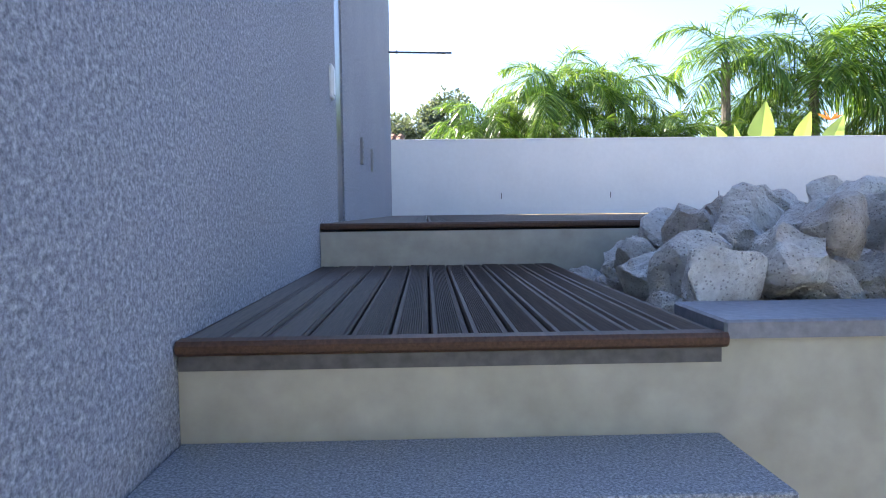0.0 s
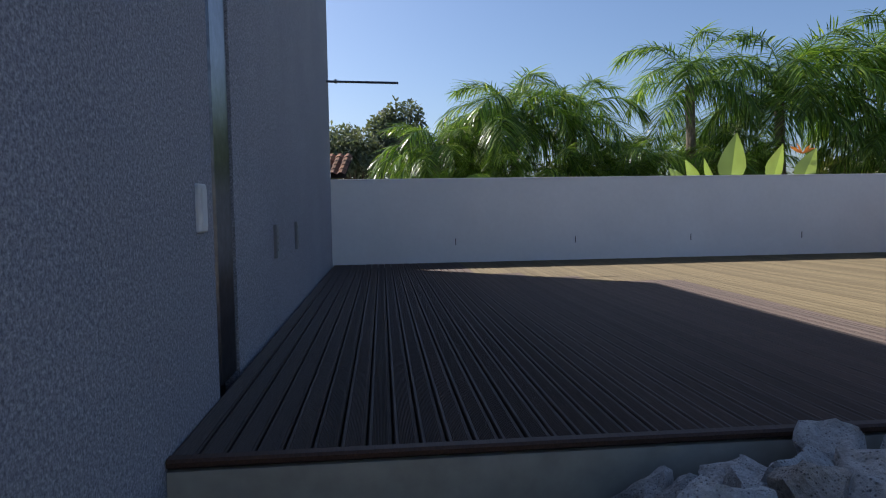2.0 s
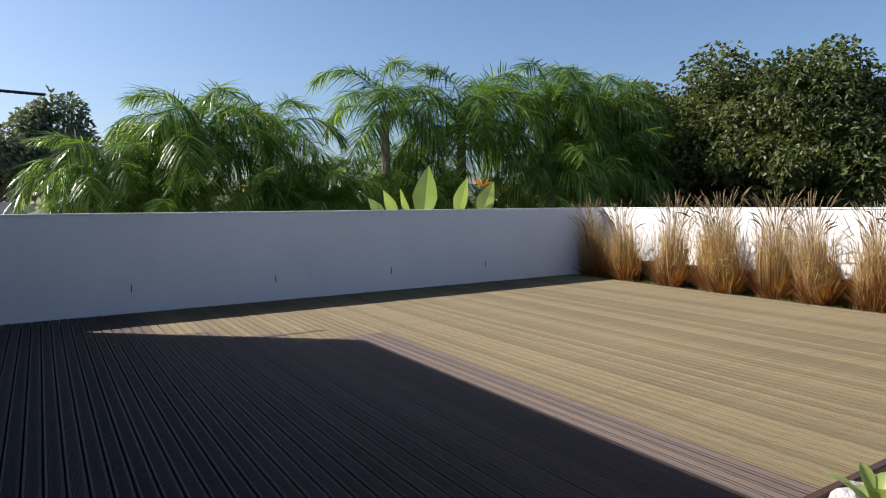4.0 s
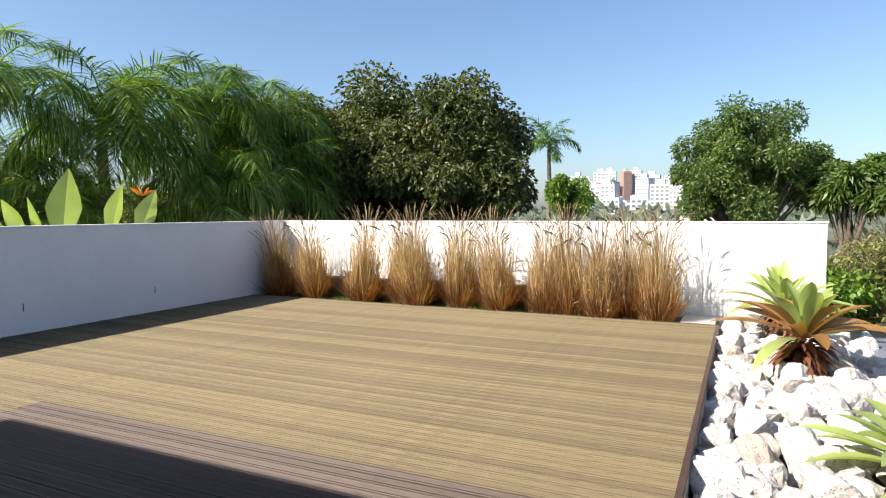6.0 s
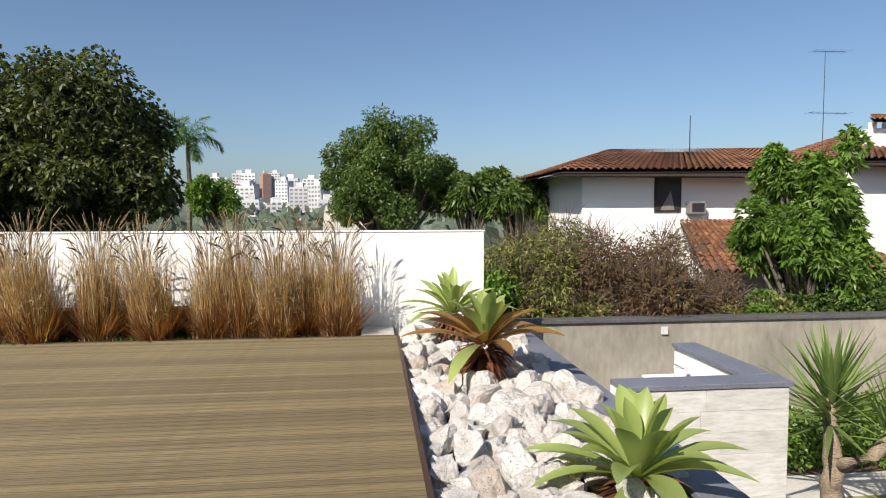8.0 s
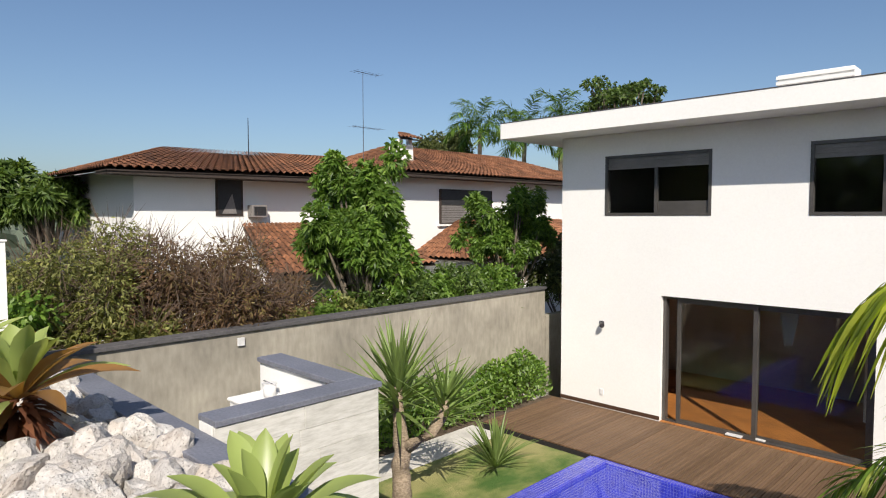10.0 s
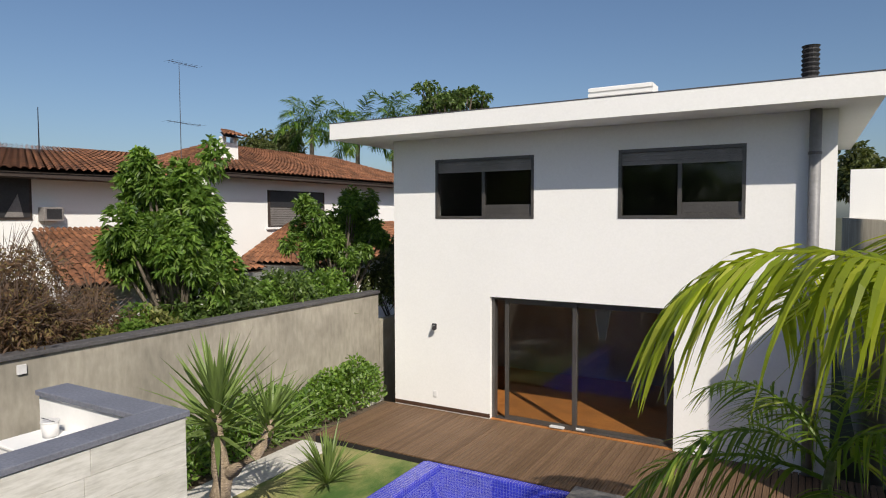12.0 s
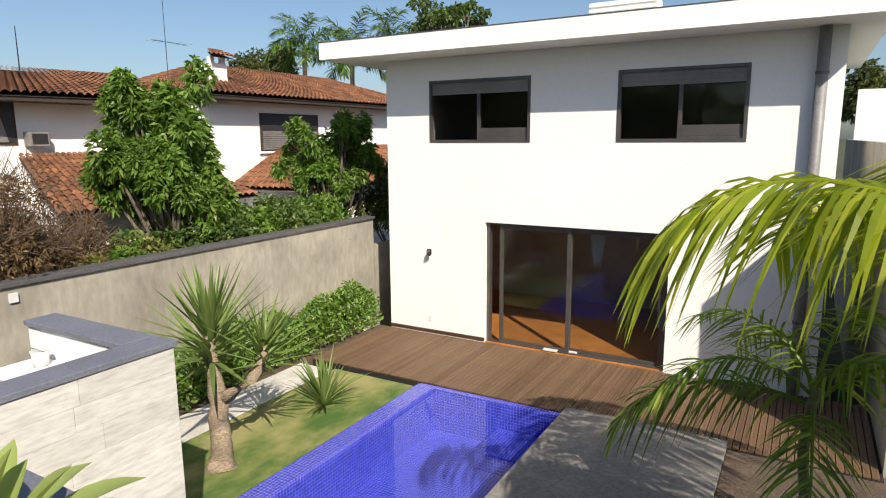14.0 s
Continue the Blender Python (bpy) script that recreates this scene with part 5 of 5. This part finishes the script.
for k, (y, z) in enumerate(((5.95, 0.45), (3.3, 0.45), (5.0, 0.4))):
    ob = new("rock", ROCKS[k])
    ob.matrix_basis = pose(10.38, y, z, 10 * k, 0, 10 * k) @ Matrix.Diagonal((0.3, 0.5, 0.36, 1))
    tagged(ob, "white limestone boulder behind the dry grasses", "rock", "rocks in the grass bed")

# ---- decking, board by board ----
def board_mesh(length, width, mat, ridges=11, thick=0.028):
    """A ribbed deck board along y."""
    prof = [(0, -thick), (0, -0.006), (0.004, 0)]
    for k in range(ridges):
        dx = (width - 0.024) / ridges
        x0 = 0.012 + dx * k
        prof += [(x0 + dx * 0.25, 0), (x0 + dx * 0.75, -0.0032)]
    prof += [(width - 0.004, 0), (width, -0.006), (width, -thick)]
    n = len(prof)
    g = Geo()
    g.add([(x, yy, z) for yy in (0, length) for x, z in prof], [(i, i + 1, n + i + 1, n + i) for i in range(n - 1)] + [tuple(range(n - 1, -1, -1)), tuple(range(n, 2 * n))])
    return g.mesh("board", mat)


PITCH = 0.0963
deck = structure("deck", "weathered ribbed timber terrace deck with shade and damp in its board colour", "deck")
# Boards below x = 4 have the wall's shade, plus damp, in their colour.
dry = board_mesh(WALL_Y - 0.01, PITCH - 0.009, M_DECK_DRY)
whole_shade_damp = board_mesh(WALL_Y - 0.01, PITCH - 0.009, M_DECK_SHADE_DAMP)
# Joints step along the edge of the wall's shadow; the shadow side is darker.
JOINTED = {j: (board_mesh(j - 0.007, PITCH - 0.009, M_DECK_SHADE_DAMP), board_mesh(WALL_Y - j - 0.006, PITCH - 0.009, M_DECK_DRY)) for j in (5.75, 5.2, 4.6)}
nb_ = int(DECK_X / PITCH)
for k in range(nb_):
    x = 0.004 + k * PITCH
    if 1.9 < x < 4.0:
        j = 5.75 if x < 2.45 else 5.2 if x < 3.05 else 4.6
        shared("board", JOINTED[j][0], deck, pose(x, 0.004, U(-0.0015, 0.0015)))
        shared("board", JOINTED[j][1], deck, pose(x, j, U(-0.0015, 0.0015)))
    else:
        shared("board", whole_shade_damp if x < 4.0 else dry, deck, pose(x, 0.004, U(-0.0015, 0.0015)))
low_deck = structure("lower_deck", "ribbed timber step deck", "deck")
# Step boards take the same shade-darkened colour.
lowb = board_mesh(1.94, PITCH - 0.008, M_DECK_SHADE_DAMP)
for k in range(13):
    shared("board", lowb, low_deck, pose(0.004 + k * 0.0955, STEP_Y + 0.02, LOW_Z + U(-0.0015, 0.0015)))


def nosing(x0, x1, y, z, parent):
    g = Geo()
    prof = [(0.0, -0.036), (-0.03, -0.036), (-0.04, -0.028), (-0.042, -0.012), (-0.034, -0.002), (0.0, 0.0)]
    n = len(prof)
    g.add([(x, y + a, z + b) for x in (x0, x1) for a, b in prof], [(i, (i + 1) % n, n + (i + 1) % n, n + i) for i in range(n)] + [tuple(range(n)), tuple(range(2 * n - 1, n - 1, -1))])
    part("nosing", g, M_NOSING, parent)


nosing(0.004, DECK_X, 0.003, 0.002, deck)
nosing(0.004, STEP_W + 0.01, STEP_Y + 0.018, LOW_Z + 0.002, low_deck)
block("edge_board", M_NOSING, deck, DECK_X - 0.05, DECK_X, 0.004, WALL_Y - 0.01, -0.05, 0.001)
block("fascia", M_CAP, low_deck, 0.004, STEP_W, STEP_Y - 0.006, STEP_Y + 0.02, LOW_Z - 0.07, LOW_Z - 0.036)

garden_deck = structure("garden_deck", "brown timber deck in front of the garden house", "deck")
# Core below the boards, coloured near-black for the shade in the gaps.
block("base", M_UNDERDECK_SHADE, garden_deck, 1.5, 11.4, HY + 0.004, PY0 - 0.145, -3.6, GARDEN_Z - 0.04)
gb = board_mesh(-9.77 - HY - 0.02, 0.087, M_DECK_LOW, 2)
for k in range(99):
    x = 1.55 + k * 0.0995
    shared("board", gb, garden_deck, pose(x, HY + 0.012, GARDEN_Z + U(-0.002, 0.002)))
